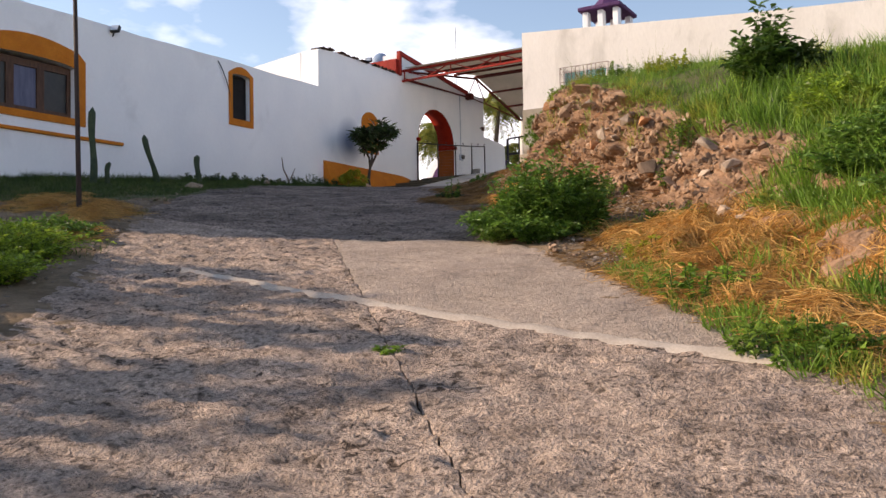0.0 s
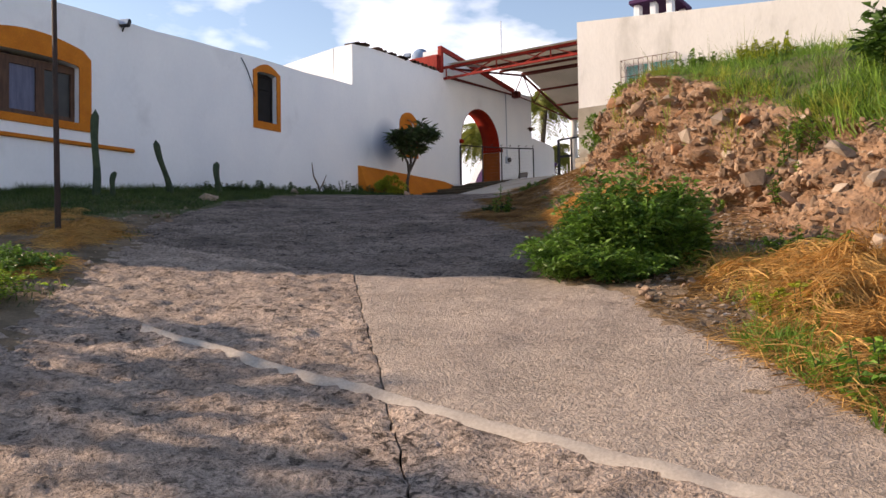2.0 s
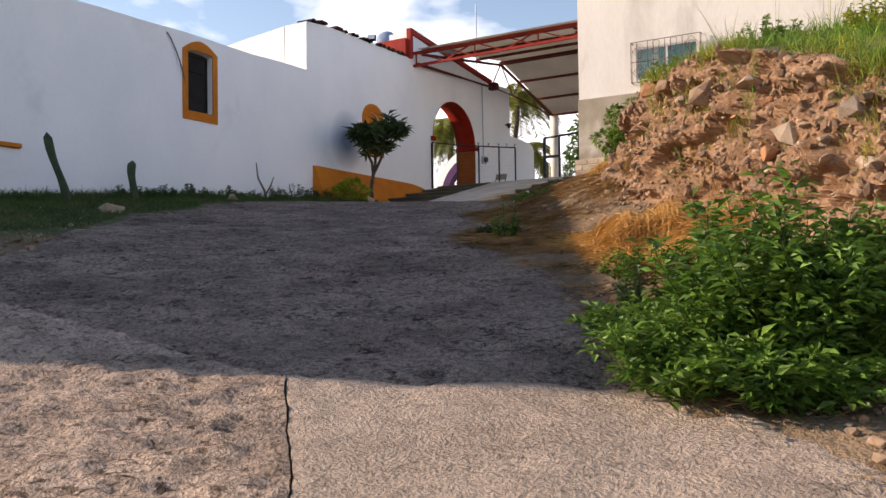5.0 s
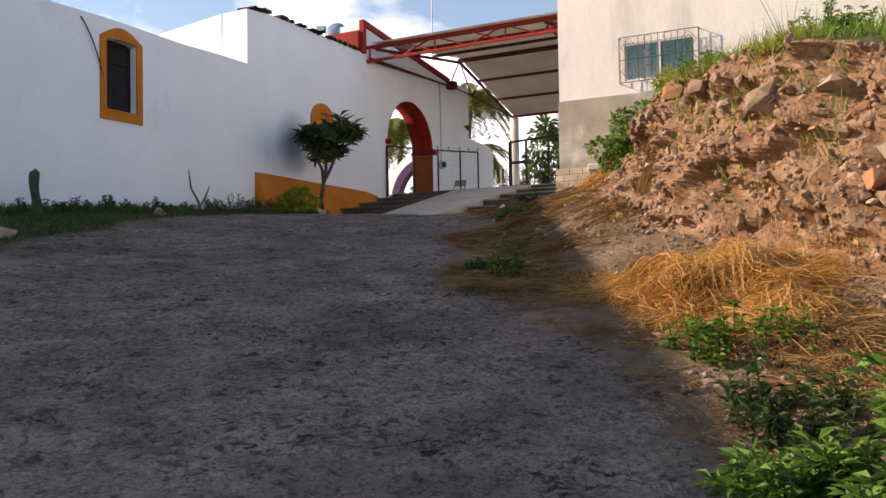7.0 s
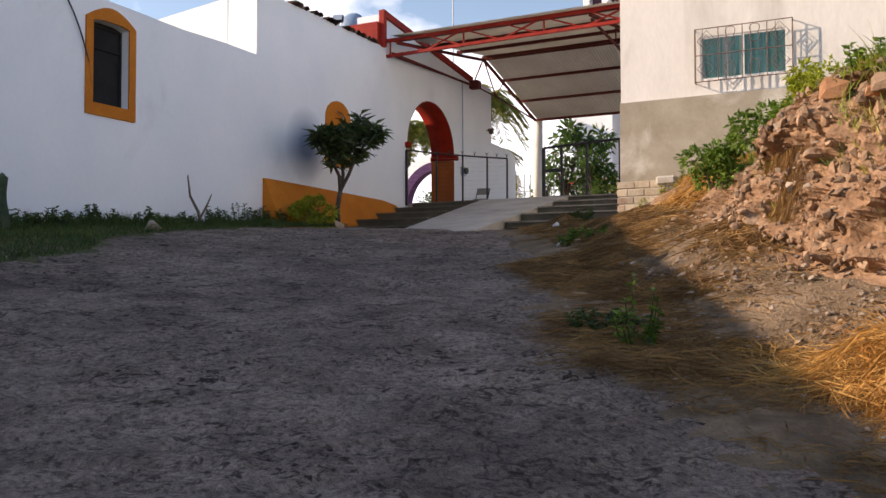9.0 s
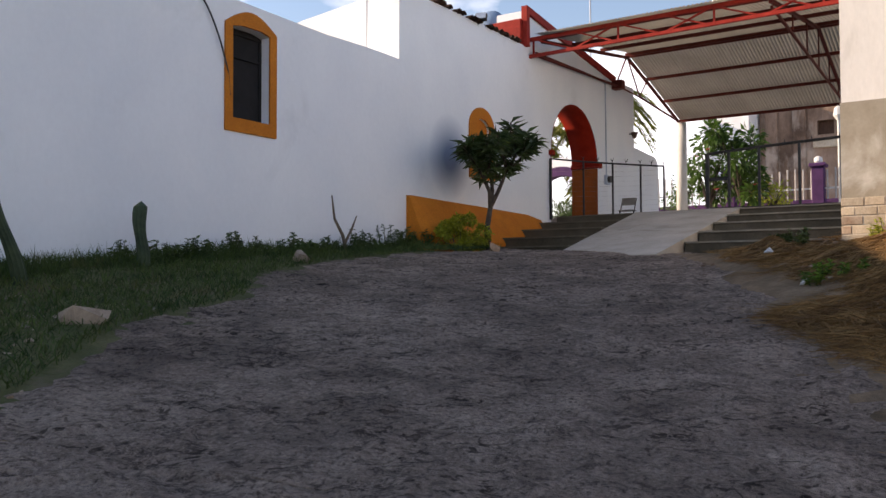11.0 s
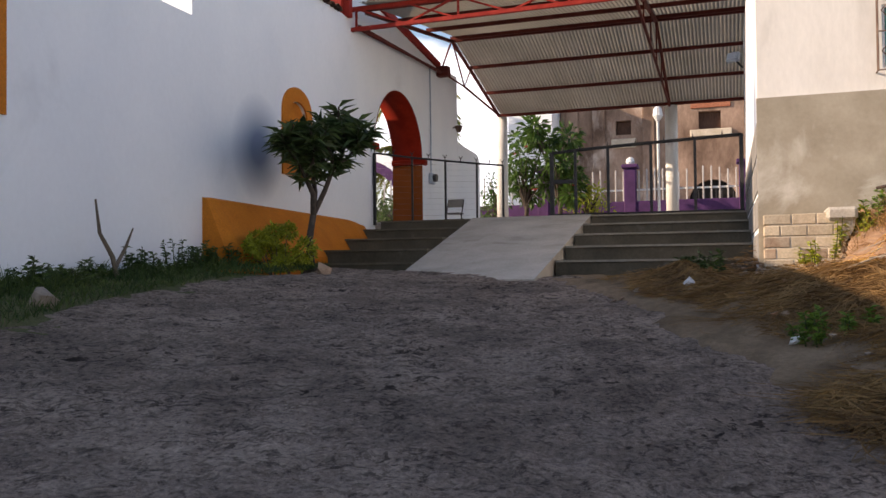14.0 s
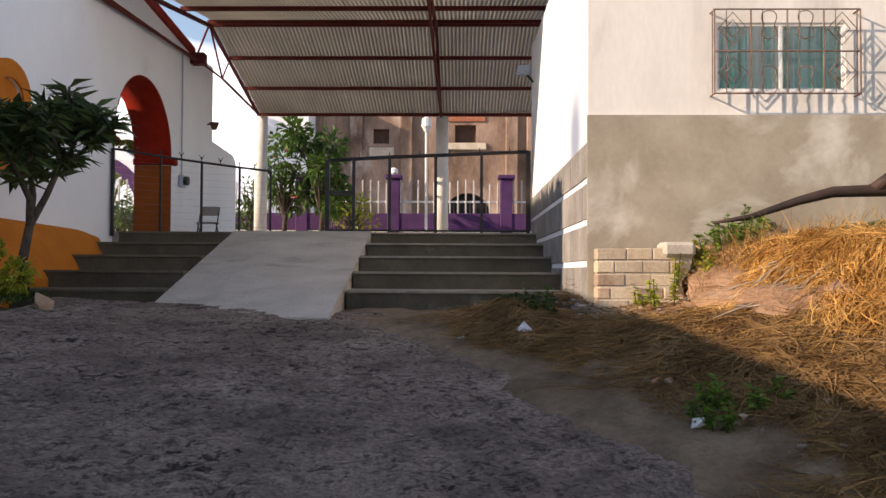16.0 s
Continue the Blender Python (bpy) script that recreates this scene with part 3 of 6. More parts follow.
ramp = tagged(part("ramp", bm, "ramp"), "smooth pale concrete wheel ramp between the steps", "ramp", kind="structure")

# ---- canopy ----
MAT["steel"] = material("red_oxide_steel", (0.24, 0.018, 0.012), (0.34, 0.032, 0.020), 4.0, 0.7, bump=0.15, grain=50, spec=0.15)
# Darker tone for purlins, rafters, ties, braces and the lower chord.
MAT["steel_dark"] = material("dark_red_steel", (0.085, 0.016, 0.012), (0.14, 0.028, 0.020), 4.0, 0.7, bump=0.15, grain=50, spec=0.15)
MAT["sheet"] = material("zinc_sheet", (0.40, 0.37, 0.32), (0.50, 0.465, 0.41), 1.0, 0.55, bump=0.1, grain=40, spot=(0.42, 0.36, 0.30), spots=(0.6, 0.75))


def roof_z(y):
    return 8.62 + (y - 24.86) * 0.149 if y < 30.1 else 9.40 - (y - 30.1) * 0.252


canopy = thing("canopy", "corrugated sheet canopy on red steel trusses", "canopy")
bm = bmesh.new()
waves, prev = 400, None
for k in range(waves + 1):
    x = -14.75 + (8.5) * k / waves
    z = 0.018 * math.sin(k * math.pi / 2 + 0.6)
    pair = [bm.verts.new((x, y, roof_z(y) + 0.06 + z)) for y in (24.6, 30.1, 34.75)]
    if prev:
        for q in (0, 1):
            bm.faces.new((prev[q], pair[q], pair[q + 1], prev[q + 1]))
    prev = pair
bmesh.ops.solidify(bm, geom=list(bm.faces), thickness=0.006)
part("roof_sheet", bm, "sheet", canopy, "corrugated zinc sheet")
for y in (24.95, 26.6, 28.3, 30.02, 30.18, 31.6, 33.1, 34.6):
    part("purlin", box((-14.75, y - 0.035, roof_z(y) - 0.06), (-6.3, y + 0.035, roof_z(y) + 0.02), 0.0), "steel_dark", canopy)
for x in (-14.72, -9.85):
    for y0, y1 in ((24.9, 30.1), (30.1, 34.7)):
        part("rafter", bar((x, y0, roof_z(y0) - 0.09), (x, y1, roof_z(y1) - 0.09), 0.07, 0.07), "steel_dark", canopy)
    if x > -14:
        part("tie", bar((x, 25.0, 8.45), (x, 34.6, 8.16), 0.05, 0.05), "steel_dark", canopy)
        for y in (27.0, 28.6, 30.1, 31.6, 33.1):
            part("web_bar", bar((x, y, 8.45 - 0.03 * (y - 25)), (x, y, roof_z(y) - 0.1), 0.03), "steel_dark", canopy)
tr = part("truss", bar((-15.0, 24.84, 8.60), (-6.4, 24.84, 8.62), 0.07, 0.08), "steel", canopy, "red steel lattice truss")
part("chord", bar((-15.0, 24.84, 8.22), (-6.4, 24.84, 8.30), 0.07, 0.07), "steel", tr)
for k in range(9):
    x = -14.9 + 1.0 * k
    part("web_bar", bar((x, 24.84, 8.23 + 0.009 * k), (x + (0.95 if k % 2 else 0.0), 24.84, 8.60), 0.035), "steel", tr)
    part("web_bar", bar((x, 24.83, 8.60), (x + 0.95, 24.83, 8.24), 0.03), "steel", tr)
for (x, y) in ((-14.68, 34.6), (-9.82, 34.6)):
    col = thing("column", "round pale concrete column under the canopy", "column", group="canopy columns")
    part("shaft", tube([(x, y, 4.69), (x, y, roof_z(y) - 0.08)], 0.17, 20), "cream", col, smooth=True)
    part("base", tube([(x, y, 4.69), (x, y, 4.95)], 0.22, 20), "cream", col)

# ---- openings of the white wall ----
def proud(outline, holes, thick, out):
    """A flat surround on the face of the white wall, thick proud of it by out."""
    return plate(outline, holes, thick, lambda u, v, d: Vector((WX + out - d, u, v)))


MAT["curtain_blue"] = material("blue_grey_cloth", (0.085, 0.095, 0.15), (0.14, 0.15, 0.22), 4.0, 0.9, bump=0.3, grain=30, stretch=(1, 6, 0.4))
MAT["glass_dirty"] = material("dusty_pane", (0.02, 0.02, 0.022), (0.04, 0.038, 0.036), 3.0, 0.4, bump=0.0)

window_big = thing("window", "wide wooden casement in an arched orange surround", "window", kind="structure")
outer = [(8.55, 4.50), (11.37, 4.50), (11.37, 6.02)] + [(11.37 - 2.82 * k / 16, 6.02 + 0.36 * math.sin(math.pi * (0.10 + 0.86 * k / 16))) for k in range(1, 16)] + [(8.55, 6.08)]
part("surround", proud(outer, [big_hole], 0.034, 0.03), "orange", window_big, "orange painted surround", )
for lo, hi in ((8.86, 9.62), (9.62, 10.34), (10.34, 11.09)):
    sash = part("window_frame", plate([(lo, 4.67), (hi, 4.67), (hi, 5.84), (lo, 5.84)], [[(lo + 0.09, 4.78), (hi - 0.09, 4.78), (hi - 0.09, 5.68), (lo + 0.09, 5.68)]], 0.06, lambda u, v, d: Vector((WX - 0.14 - d, u, v))), "wood", window_big, "dark weathered wooden sash")
    for k in range(1, 5):
        y = lo + 0.09 + (hi - lo - 0.18) * k / 5
        if lo < 9.5:
            part("bar", bar((WX - 0.17, y, 4.78), (WX - 0.17, y, 5.68), 0.012), "wood", sash)
    part("pane", box((WX - 0.185, lo + 0.09, 4.78), (WX - 0.18, hi - 0.09, 5.68)), "glass_dirty" if lo != 9.62 else "curtain_blue", sash)
ledge = tagged(part("ledge", box((WX - 0.01, 6.5, 4.19), (WX + 0.07, 12.40, 4.27), 0.012), "orange"), "weathered orange ledge along the wall", "ledge", kind="structure")

window_small = thing("window", "small dark window in an arched orange surround", "window", kind="structure")
outer = [(15.96, 5.27), (16.92, 5.27), (16.92, 6.76)] + [(16.92 - 0.96 * k / 12, 6.76 + 0.22 * math.sin(math.pi * k / 12)) for k in range(1, 12)] + [(15.96, 6.76)]
part("surround", proud(outer, [small_hole], 0.034, 0.03), "orange", window_small, "orange painted surround")
# Near-black panel across the opening paints its unlit interior.
part("unlit_infill", box((WX - 0.22, 16.05, 5.40), (WX - 0.17, 16.83, 6.82)), "dark", window_small)
sash = part("window_frame", plate([(16.10, 5.47), (16.78, 5.47), (16.78, 6.71), (16.10, 6.71)], [[(16.14, 5.51), (16.74, 5.51), (16.74, 6.34), (16.14, 6.34)], [(16.14, 6.37), (16.74, 6.37), (16.74, 6.67), (16.14, 6.67)]], 0.03, lambda u, v, d: Vector((WX - 0.14 - d, u, v))), "dark", window_small, "dark iron casement")

niche = thing("window", "little round-headed window with orange border", "window", kind="structure")
part("surround", proud(arched(22.22, 23.2, 5.25, 6.28, 0.42, 14), [niche_hole], 0.034, 0.03), "orange", niche, "orange painted border")
part("shutter", box((WX - 0.10, 22.40, 5.33), (WX - 0.05, 23.04, 6.5), 0.006), "orange", niche, "closed orange board")

# ---- archway lining ----
gate_arch = thing("archway", "thick archway with a red vault and orange piers", "archway", kind="structure")
vault = arc((ARCH_LO + ARCH_HI) / 2, ARCH_SPRING, (ARCH_HI - ARCH_LO) / 2, ARCH_R - 0.05, 0, 180, 24)
bm = bmesh.new()
c = (ARCH_LO + ARCH_HI) / 2
rows = []
for u, v in vault:
    k = 0.985
    rows.append([bm.verts.new((WX + 0.004, u, v)), bm.verts.new((WX + 0.004, c + (u - c) * k, ARCH_SPRING + (v - ARCH_SPRING) * k)),
                 bm.verts.new((WX - 0.724, c + (u - c) * k, ARCH_SPRING + (v - ARCH_SPRING) * k)), bm.verts.new((WX - 0.724, u, v))])
for a, b in zip(rows, rows[1:]):
    for j in range(3):
        bm.faces.new((a[j], b[j], b[j + 1], a[j + 1])).smooth = True
bmesh.ops.recalc_face_normals(bm, faces=bm.faces)
part("vault", bm, "red", gate_arch, "deep red painted vault")
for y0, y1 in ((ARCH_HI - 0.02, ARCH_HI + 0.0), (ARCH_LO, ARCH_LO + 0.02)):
    part("pier_lining", box((WX - 0.724, y0, 4.69), (WX + 0.004, y1, ARCH_SPRING - 0.12)), "orange_dark", gate_arch, "orange pier, coloured darker for the canopy's shade")
    part("capital", box((WX - 0.74, y0 - 0.05 if y0 > 27 else y0 - 0.12, ARCH_SPRING - 0.11), (WX + 0.09, y1 + 0.13 if y0 > 27 else y1 + 0.05, ARCH_SPRING + 0.02), 0.02), "red", gate_arch)

# ---- orange buttress bench at the wall's foot ----
bm = bmesh.new()
prof = [(0.0, 4.70), (0.10, 4.67), (0.52, 3.95), (0.52, 3.0), (0.0, 3.0)]
ends = []
for y, dz, sh in ((20.12, 0.02, 0.72), (20.30, 0.03, 1.0), (22.5, -0.01, 1.0), (24.6, -0.05, 1.0), (25.15, -0.12, 0.92), (25.5, -0.32, 0.6)):
    ends.append([bm.verts.new((WX + 0.004 + px * sh, y, pz + (dz if pz > 3.1 else 0))) for px, pz in prof])
for a, b in zip(ends, ends[1:]):
    for j in range(5):
        bm.faces.new((a[j], a[(j + 1) % 5], b[(j + 1) % 5], b[j]))
bm.faces.new(ends[0]), bm.faces.new(ends[-1][::-1])
bmesh.ops.recalc_face_normals(bm, faces=bm.faces)
bench = tagged(part("buttress", bm, "orange"), "sloping orange painted buttress at the wall foot", "buttress")

# ---- top of the wall ----
MAT["tile"] = material("clay_tile", (0.055, 0.04, 0.035), (0.15, 0.085, 0.06), 6.0, 0.9, bump=0.5, grain=30, each=0.3)
tiles = thing("tile_coping", "row of weathered clay roof tiles on the parapet", "roof tiles")
bm = bmesh.new()
seg = 7
for j in range(2):
    x = (WX + 0.10, WX - 0.40)[j]
    [bm.verts.new((x, 0.10 * math.cos(math.pi * k / seg), 0.085 * math.sin(math.pi * k / seg) + 0.02 * j)) for k in range(seg + 1)]
bm.verts.ensure_lookup_table()
for k in range(seg):
    bm.faces.new((bm.verts[k], bm.verts[k + 1], bm.verts[k + 2 + seg], bm.verts[k + 1 + seg]))
bmesh.ops.solidify(bm, geom=list(bm.faces), thickness=0.016)
me = bpy.data.meshes.new("tile")
bm.to_mesh(me), bm.free()
me.materials.append(MAT["tile"])
for k in range(27):
    o = new("tile", me)
    o.parent = tiles
    y = 20.02 + 0.168 * k
    o.location = (0.03 * random.random(), y, 8.34 + 0.05 * min(1, k / 4) + 0.012 * random.random())
    o.rotation_euler = (0, 0, 0.06 * (random.random() - 0.5))
    o.scale = (1, 0.78, 0.8)

gable = thing("gable_frame", "red steel gable frame above the archway wall", "roof frame")
part("rake_board", bar((WX + 0.02, 24.62, 9.24), (WX + 0.02, 29.78, 8.66), 0.10, 0.16), "steel", gable)
part("post", bar((WX + 0.02, 24.62, 8.40), (WX + 0.02, 24.62, 9.30), 0.14), "steel", gable)
part("side_panel", box((WX - 1.6, 24.45, 8.45), (WX - 0.02, 24.55, 9.0), 0.01), "steel", gable, "red side panel")
part("lower_chord", bar((WX + 0.12, 24.9, 8.30), (WX + 0.12, 29.75, 8.46), 0.04, 0.05), "steel_dark", gable)
part("end_plate", box((WX, 29.62, 8.38), (WX + 0.30, 29.85, 8.62), 0.01), "steel_dark", gable)
for k in range(3):
    part("clay_ridge", tube([(WX - 0.2 - 0.25 * k, 24.5, 8.52), (WX - 0.2 - 0.25 * k, 23.9, 8.44)], 0.09, 8), "tile", gable)

for a, b, r in (((WX + 0.12, 24.86, 8.24), (WX + 0.16, 29.6, 8.46), 0.028), ((WX + 0.12, 29.65, 8.50), (-14.74, 30.1, 9.36), 0.024), ((-14.74, 30.1, 9.36), (-14.68, 30.9, 8.36), 0.024),
                ((-14.68, 30.9, 8.36), (-14.7, 34.6, 8.20), 0.03), ((-14.68, 30.9, 8.36), (-14.72, 31.6, 8.95), 0.02), ((WX + 0.16, 29.65, 8.46), (-14.68, 30.9, 8.36), 0.022)):
    part("brace", tube([a, b], r, 6), "steel_dark", canopy)

dish = thing("satellite_dish", "small pale satellite dish on the roof edge", "satellite dish")
bm = bmesh.new()
bmesh.ops.create_uvsphere(bm, u_segments=20, v_segments=12, radius=0.42, matrix=Matrix.Identity(4))
bmesh.ops.delete(bm, geom=[v for v in bm.verts if v.co.z < 0.27], context="VERTS")
bmesh.ops.solidify(bm, geom=list(bm.faces), thickness=0.012)
bmesh.ops.transform(bm, matrix=Matrix.Translation((-16.0, 24.95, 9.05)) @ Euler((radians(75), 0, radians(20))).to_matrix().to_4x4(), verts=bm.verts)
MAT["grey"] = material("pale_grey_metal", (0.34, 0.40, 0.48), (0.44, 0.50, 0.58), 3.0, 0.5, bump=0.05)
MAT["dish"] = material("blue_grey_dish", (0.15, 0.23, 0.35), (0.20, 0.29, 0.42), 3.0, 0.6, bump=0.05)
part("reflector", bm, "dish", dish, smooth=True)
part("mast", tube([(-16.0, 25.05, 8.2), (-16.0, 25.0, 9.1)], 0.025, 8), "black", dish)


def flood_lamp(x, y, z, face, pale=False):
    """A little flood lamp on a bracket, turned towards face degrees."""
    f = thing("flood_lamp", "small outdoor flood lamp on a wall bracket", "lamp", at=(x, y, z))
    m = Euler((radians(-25), 0, radians(face))).to_matrix().to_4x4()
    bm = bmesh.new()
    add_box(bm, (-0.12, -0.05, -0.09), (0.12, 0.05, 0.09), 0.02, m)
    part("housing", bm, "grey" if pale else "black", f)
    bm = bmesh.new()
    add_box(bm, (-0.10, -0.062, -0.07), (0.10, -0.051, 0.07), 0.0, m)
    part("lens", bm, "grey", f)
    part("bracket", tube([(0, 0, -0.02), (-0.14 if not pale else 0.16, 0, -0.2)], 0.018, 6), "black", f)
    return f


flood_lamp(WX + 0.10, 12.14, 7.0, 20)
flood_lamp(WX + 0.08, 22.6, 8.52, 20)
flood_lamp(-8.24, 26.6, 7.5, -30, True)

MAT["cable"] = material("black_cable", (0.012, 0.012, 0.012), (0.022, 0.022, 0.022), 9.0, 0.5, bump=0.0)
cable = tagged(part("cable", tube([(WX + 0.02 + 0.03 * math.sin(math.pi * k / 8), 15.55 + 0.47 * (k / 8) ** 0.8, 6.98 - 0.95 * k / 8) for k in range(9)] + [(WX + 0.02, 16.05, 5.75)], 0.012, 6), "cable"),
               "loose black cable hanging down the white wall", "cable")
conduit = tagged(part("conduit", tube([(WX + 0.03, 29.10, 8.45), (WX + 0.03, 29.12, 7.2), (WX + 0.03, 29.12, 5.9)], 0.018, 8), "grey"), "thin grey conduit pipe on the wall", "pipe")
meter = thing("electric_meter", "round grey electric meter on the white wall", "meter")
part("meter_box", box((WX + 0.003, 29.0, 5.72), (WX + 0.09, 29.26, 5.98), 0.02), "grey", meter)
part("dial", tube([(WX + 0.09, 29.13, 5.86), (WX + 0.17, 29.13, 5.86)], 0.09, 16), "glass_dirty", meter)
sconce = thing("wall_lamp", "small dark wall lamp near the wall end", "lamp")
part("shade", tube([(WX + 0.16, 30.88, 7.20), (WX + 0.16, 30.88, 7.36)], [0.05, 0.11], 10), "wood", sconce)
part("arm", bar((WX + 0.003, 30.88, 7.32), (WX + 0.16, 30.88, 7.34), 0.03), "black", sconce)
rod = tagged(part("roof_bar", tube([(-15.3, 17.6, 7.15), (-15.9, 19.7, 7.02)], 0.02, 6), "wood"), "thin timber pole lying on the parapet", "pole")
antenna = tagged(part("antenna_mast", tube([(-16.2, 31.0, 4.7), (-16.2, 31.0, 12.0)], 0.025, 6), "grey"), "thin metal antenna mast behind the wall", "antenna")
MAT["pole"] = material("dark_pole", (0.02, 0.014, 0.012), (0.055, 0.03, 0.022), 4.0, 0.7, bump=0.2)
pole = tagged(part("pole", tube([(-9.50, 7.29, 1.8), (-9.54, 7.27, 4.3), (-9.62, 7.25, 8.2)], [0.042, 0.034, 0.028], 10), "pole"), "tall thin dark iron pole beside the road", "pole")

# ---- house window, cage and curtain ----
MAT["teal"] = material("teal_curtain", (0.10, 0.55, 0.47), (0.17, 0.68, 0.60), 3.0, 0.75, bump=0.2, grain=50, stretch=(8, 1, 0.5))
MAT["pale_teal"] = material("pale_teal_curtain", (0.55, 0.80, 0.72), (0.66, 0.86, 0.80), 3.0, 0.8, bump=0.2, grain=50, stretch=(8, 1, 0.5))
MAT["white_paint"] = material("white_gloss_paint", (0.70, 0.69, 0.66), (0.80, 0.79, 0.76), 5.0, 0.5, bump=0.1)
MAT["rusty"] = material("rusty_iron", (0.09, 0.05, 0.035), (0.22, 0.15, 0.11), 6.0, 0.8, bump=0.3, grain=60)
house_window = part("window", plate([(-6.80, 5.84), (-5.54, 5.84), (-5.54, 6.52), (-6.80, 6.52)], [[(-6.77, 5.87), (-6.18, 5.87), (-6.18, 6.49), (-6.77, 6.49)], [(-6.15, 5.87), (-5.57, 5.87), (-5.57, 6.49), (-6.15, 6.49)]], 0.05, lambda u, v, d: Vector((u, BY + 0.015 + d * 0.5, v))), "white_paint", house, "white metal window with teal curtains")
bm = bmesh.new()
prev = None
for k in range(81):
    x = -6.80 + 1.26 * k / 80
    y = BY + 0.055 + 0.010 * math.sin(k * 0.9) + 0.008 * math.sin(k * 2.3)
    pair = [bm.verts.new((x, y, 5.84)), bm.verts.new((x, y, 6.52))]
    if prev:
        f = bm.faces.new((prev[0], pair[0], pair[1], prev[1]))
        f.material_index = 1 if 20 < k < 30 or 36 < k < 40 else 0
        f.smooth = True
    prev = pair
bmesh.ops.solidify(bm, geom=list(bm.faces), thickness=0.004)
part("curtain", bm, ["teal", "pale_teal"], house_window, "teal and pale green curtain")
glass = bpy.data.materials.new("window_glass")
glass.use_nodes = True
gn, gl = glass.node_tree.nodes, glass.node_tree.links
g_clear, g_shine, g_mix = gn.new("ShaderNodeBsdfTransparent"), gn.new("ShaderNodeBsdfGlossy"), gn.new("ShaderNodeMixShader")
g_shine.inputs["Roughness"].default_value, g_mix.inputs["Fac"].default_value = 0.04, 0.06
gl.new(g_clear.outputs["BSDF"], g_mix.inputs[1])
gl.new(g_shine.outputs["BSDF"], g_mix.inputs[2])
gl.new(g_mix.outputs["Shader"], gn["Material Output"].inputs["Surface"])
for x0, x1 in ((-6.77, -6.18), (-6.15, -5.57)):
    pane = part("pane", box((x0, BY + 0.025, 5.87), (x1, BY + 0.029, 6.49)), glass, house_window)
    pane.visible_shadow = False
part("window_back", box((-6.95, BY + 0.27, 5.7), (-5.4, BY + 0.30, 6.7)), "dark", house)

cage = thing("window_grille", "rusty iron window cage with diamond ornaments", "window grille")
gy, x0, x1, z0, z1 = BY - 0.14, -6.86, -5.46, 5.79, 6.61
for z in (z0, 6.2, z1):
    part("rail", tube([(x0, gy, z), (x1, gy, z)], 0.008, 6), "rusty", cage)
for k in range(5):
    x = x0 + (x1 - x0) * k / 4
    part("upright", tube([(x, gy, z0), (x, gy, z1)], 0.008, 6), "rusty", cage)
for k in range(1, 12):
    if k % 3 == 1:
        x = x0 + (x1 - x0) * k / 12
        part("thin_bar", tube([(x, gy + 0.01, z0), (x, gy + 0.01, z1)], 0.005, 5), "rusty", cage)
for x in (x0, x1):
    for z in (z0, z1):
        part("stay", tube([(x, gy, z), (x, BY + 0.01, z)], 0.009, 6), "rusty", cage)
    part("side_bar", tube([(x, gy + 0.07, z0), (x, gy + 0.07, z1)], 0.006, 6), "rusty", cage)
for k in range(4):
    cx = x0 + (x1 - x0) * (k + 0.5) / 4
    for cz in ((6.42, 5.99) if k in (0, 3) else (6.46, 5.92)):
        for w in ((0.14, 0.075) if k in (0, 3) else (0.12,)):
            h = w * 1.15
            loop = [(cx - w, gy, cz), (cx, gy, cz + h), (cx + w, gy, cz), (cx, gy, cz - h), (cx - w, gy, cz)]
            if k in (1, 2):
                loop = [(cx + w * math.sin(a) * (0.4 + 0.6 * abs(math.cos(a))), gy, cz + h * math.cos(a)) for a in [2 * math.pi * j / 16 for j in range(17)]]
            part("ornament", tube(loop, 0.006, 5), "rusty", cage)

# ---- painted block dado on the side wall ----
MAT["block"] = material("grey_painted_block", (0.20, 0.19, 0.175), (0.30, 0.28, 0.26), 2.0, 0.9, bump=0.3, grain=30, each=0.12, spot=(0.55, 0.54, 0.52), spots=(0.64, 0.72), spot_scale=1.6)
dado = thing("block_dado", "grey painted blocks with white joints along the side wall", "dado", kind="structure")
for row in range(5):
    for k in range(11):
        y = BY + 0.02 + 0.62 * k - (0.31 if row % 2 else 0.0)
        z = 3.35 + 0.41 * row
        lo_y, hi_y = max(y, BY + 0.03), min(y + 0.555, 27.15)
        if hi_y - lo_y > 0.1:
            part("block", box((BX - 0.014, lo_y, z), (BX + 0.01, hi_y, z + 0.345), 0.004), "block", dado)

# ---- railings on the forecourt ----
rail = thing("railing", "black iron railing with a small gate above the steps", "railing")
pts = [(-11.62, 26.75), (-11.17, 26.8), (-10.55, 26.85), (-9.75, 26.9), (-8.95, 26.95), (-8.13, 27.0)]
part("top_rail", tube([(x, y, 5.96 + 0.04 * k) for k, (x, y) in enumerate(pts)], 0.032, 8), "black", rail)
part("bottom_rail", tube([(x, y, 4.76) for x, y in pts], 0.018, 8), "black", rail)
for k, (x, y) in enumerate(pts):
    part("post", bar((x, y, 4.69), (x, y, 5.97 + 0.04 * k), 0.075 if k in (0, 5) else 0.052), "black", rail)
part("lock_box", box((-11.6, 26.76, 5.36), (-11.19, 26.80, 5.44), 0.005), "black", rail)
for k in range(14):
    u = k / 13
    x, y, z = -11.6 + 3.4 * u, 26.75 + 0.25 * u, 5.97 + 0.2 * u
    if k % 2 == 0:
        part("spike", tube([(x, y, z), (x, y, z + 0.10)], [0.014, 0.004], 5), "black", rail)

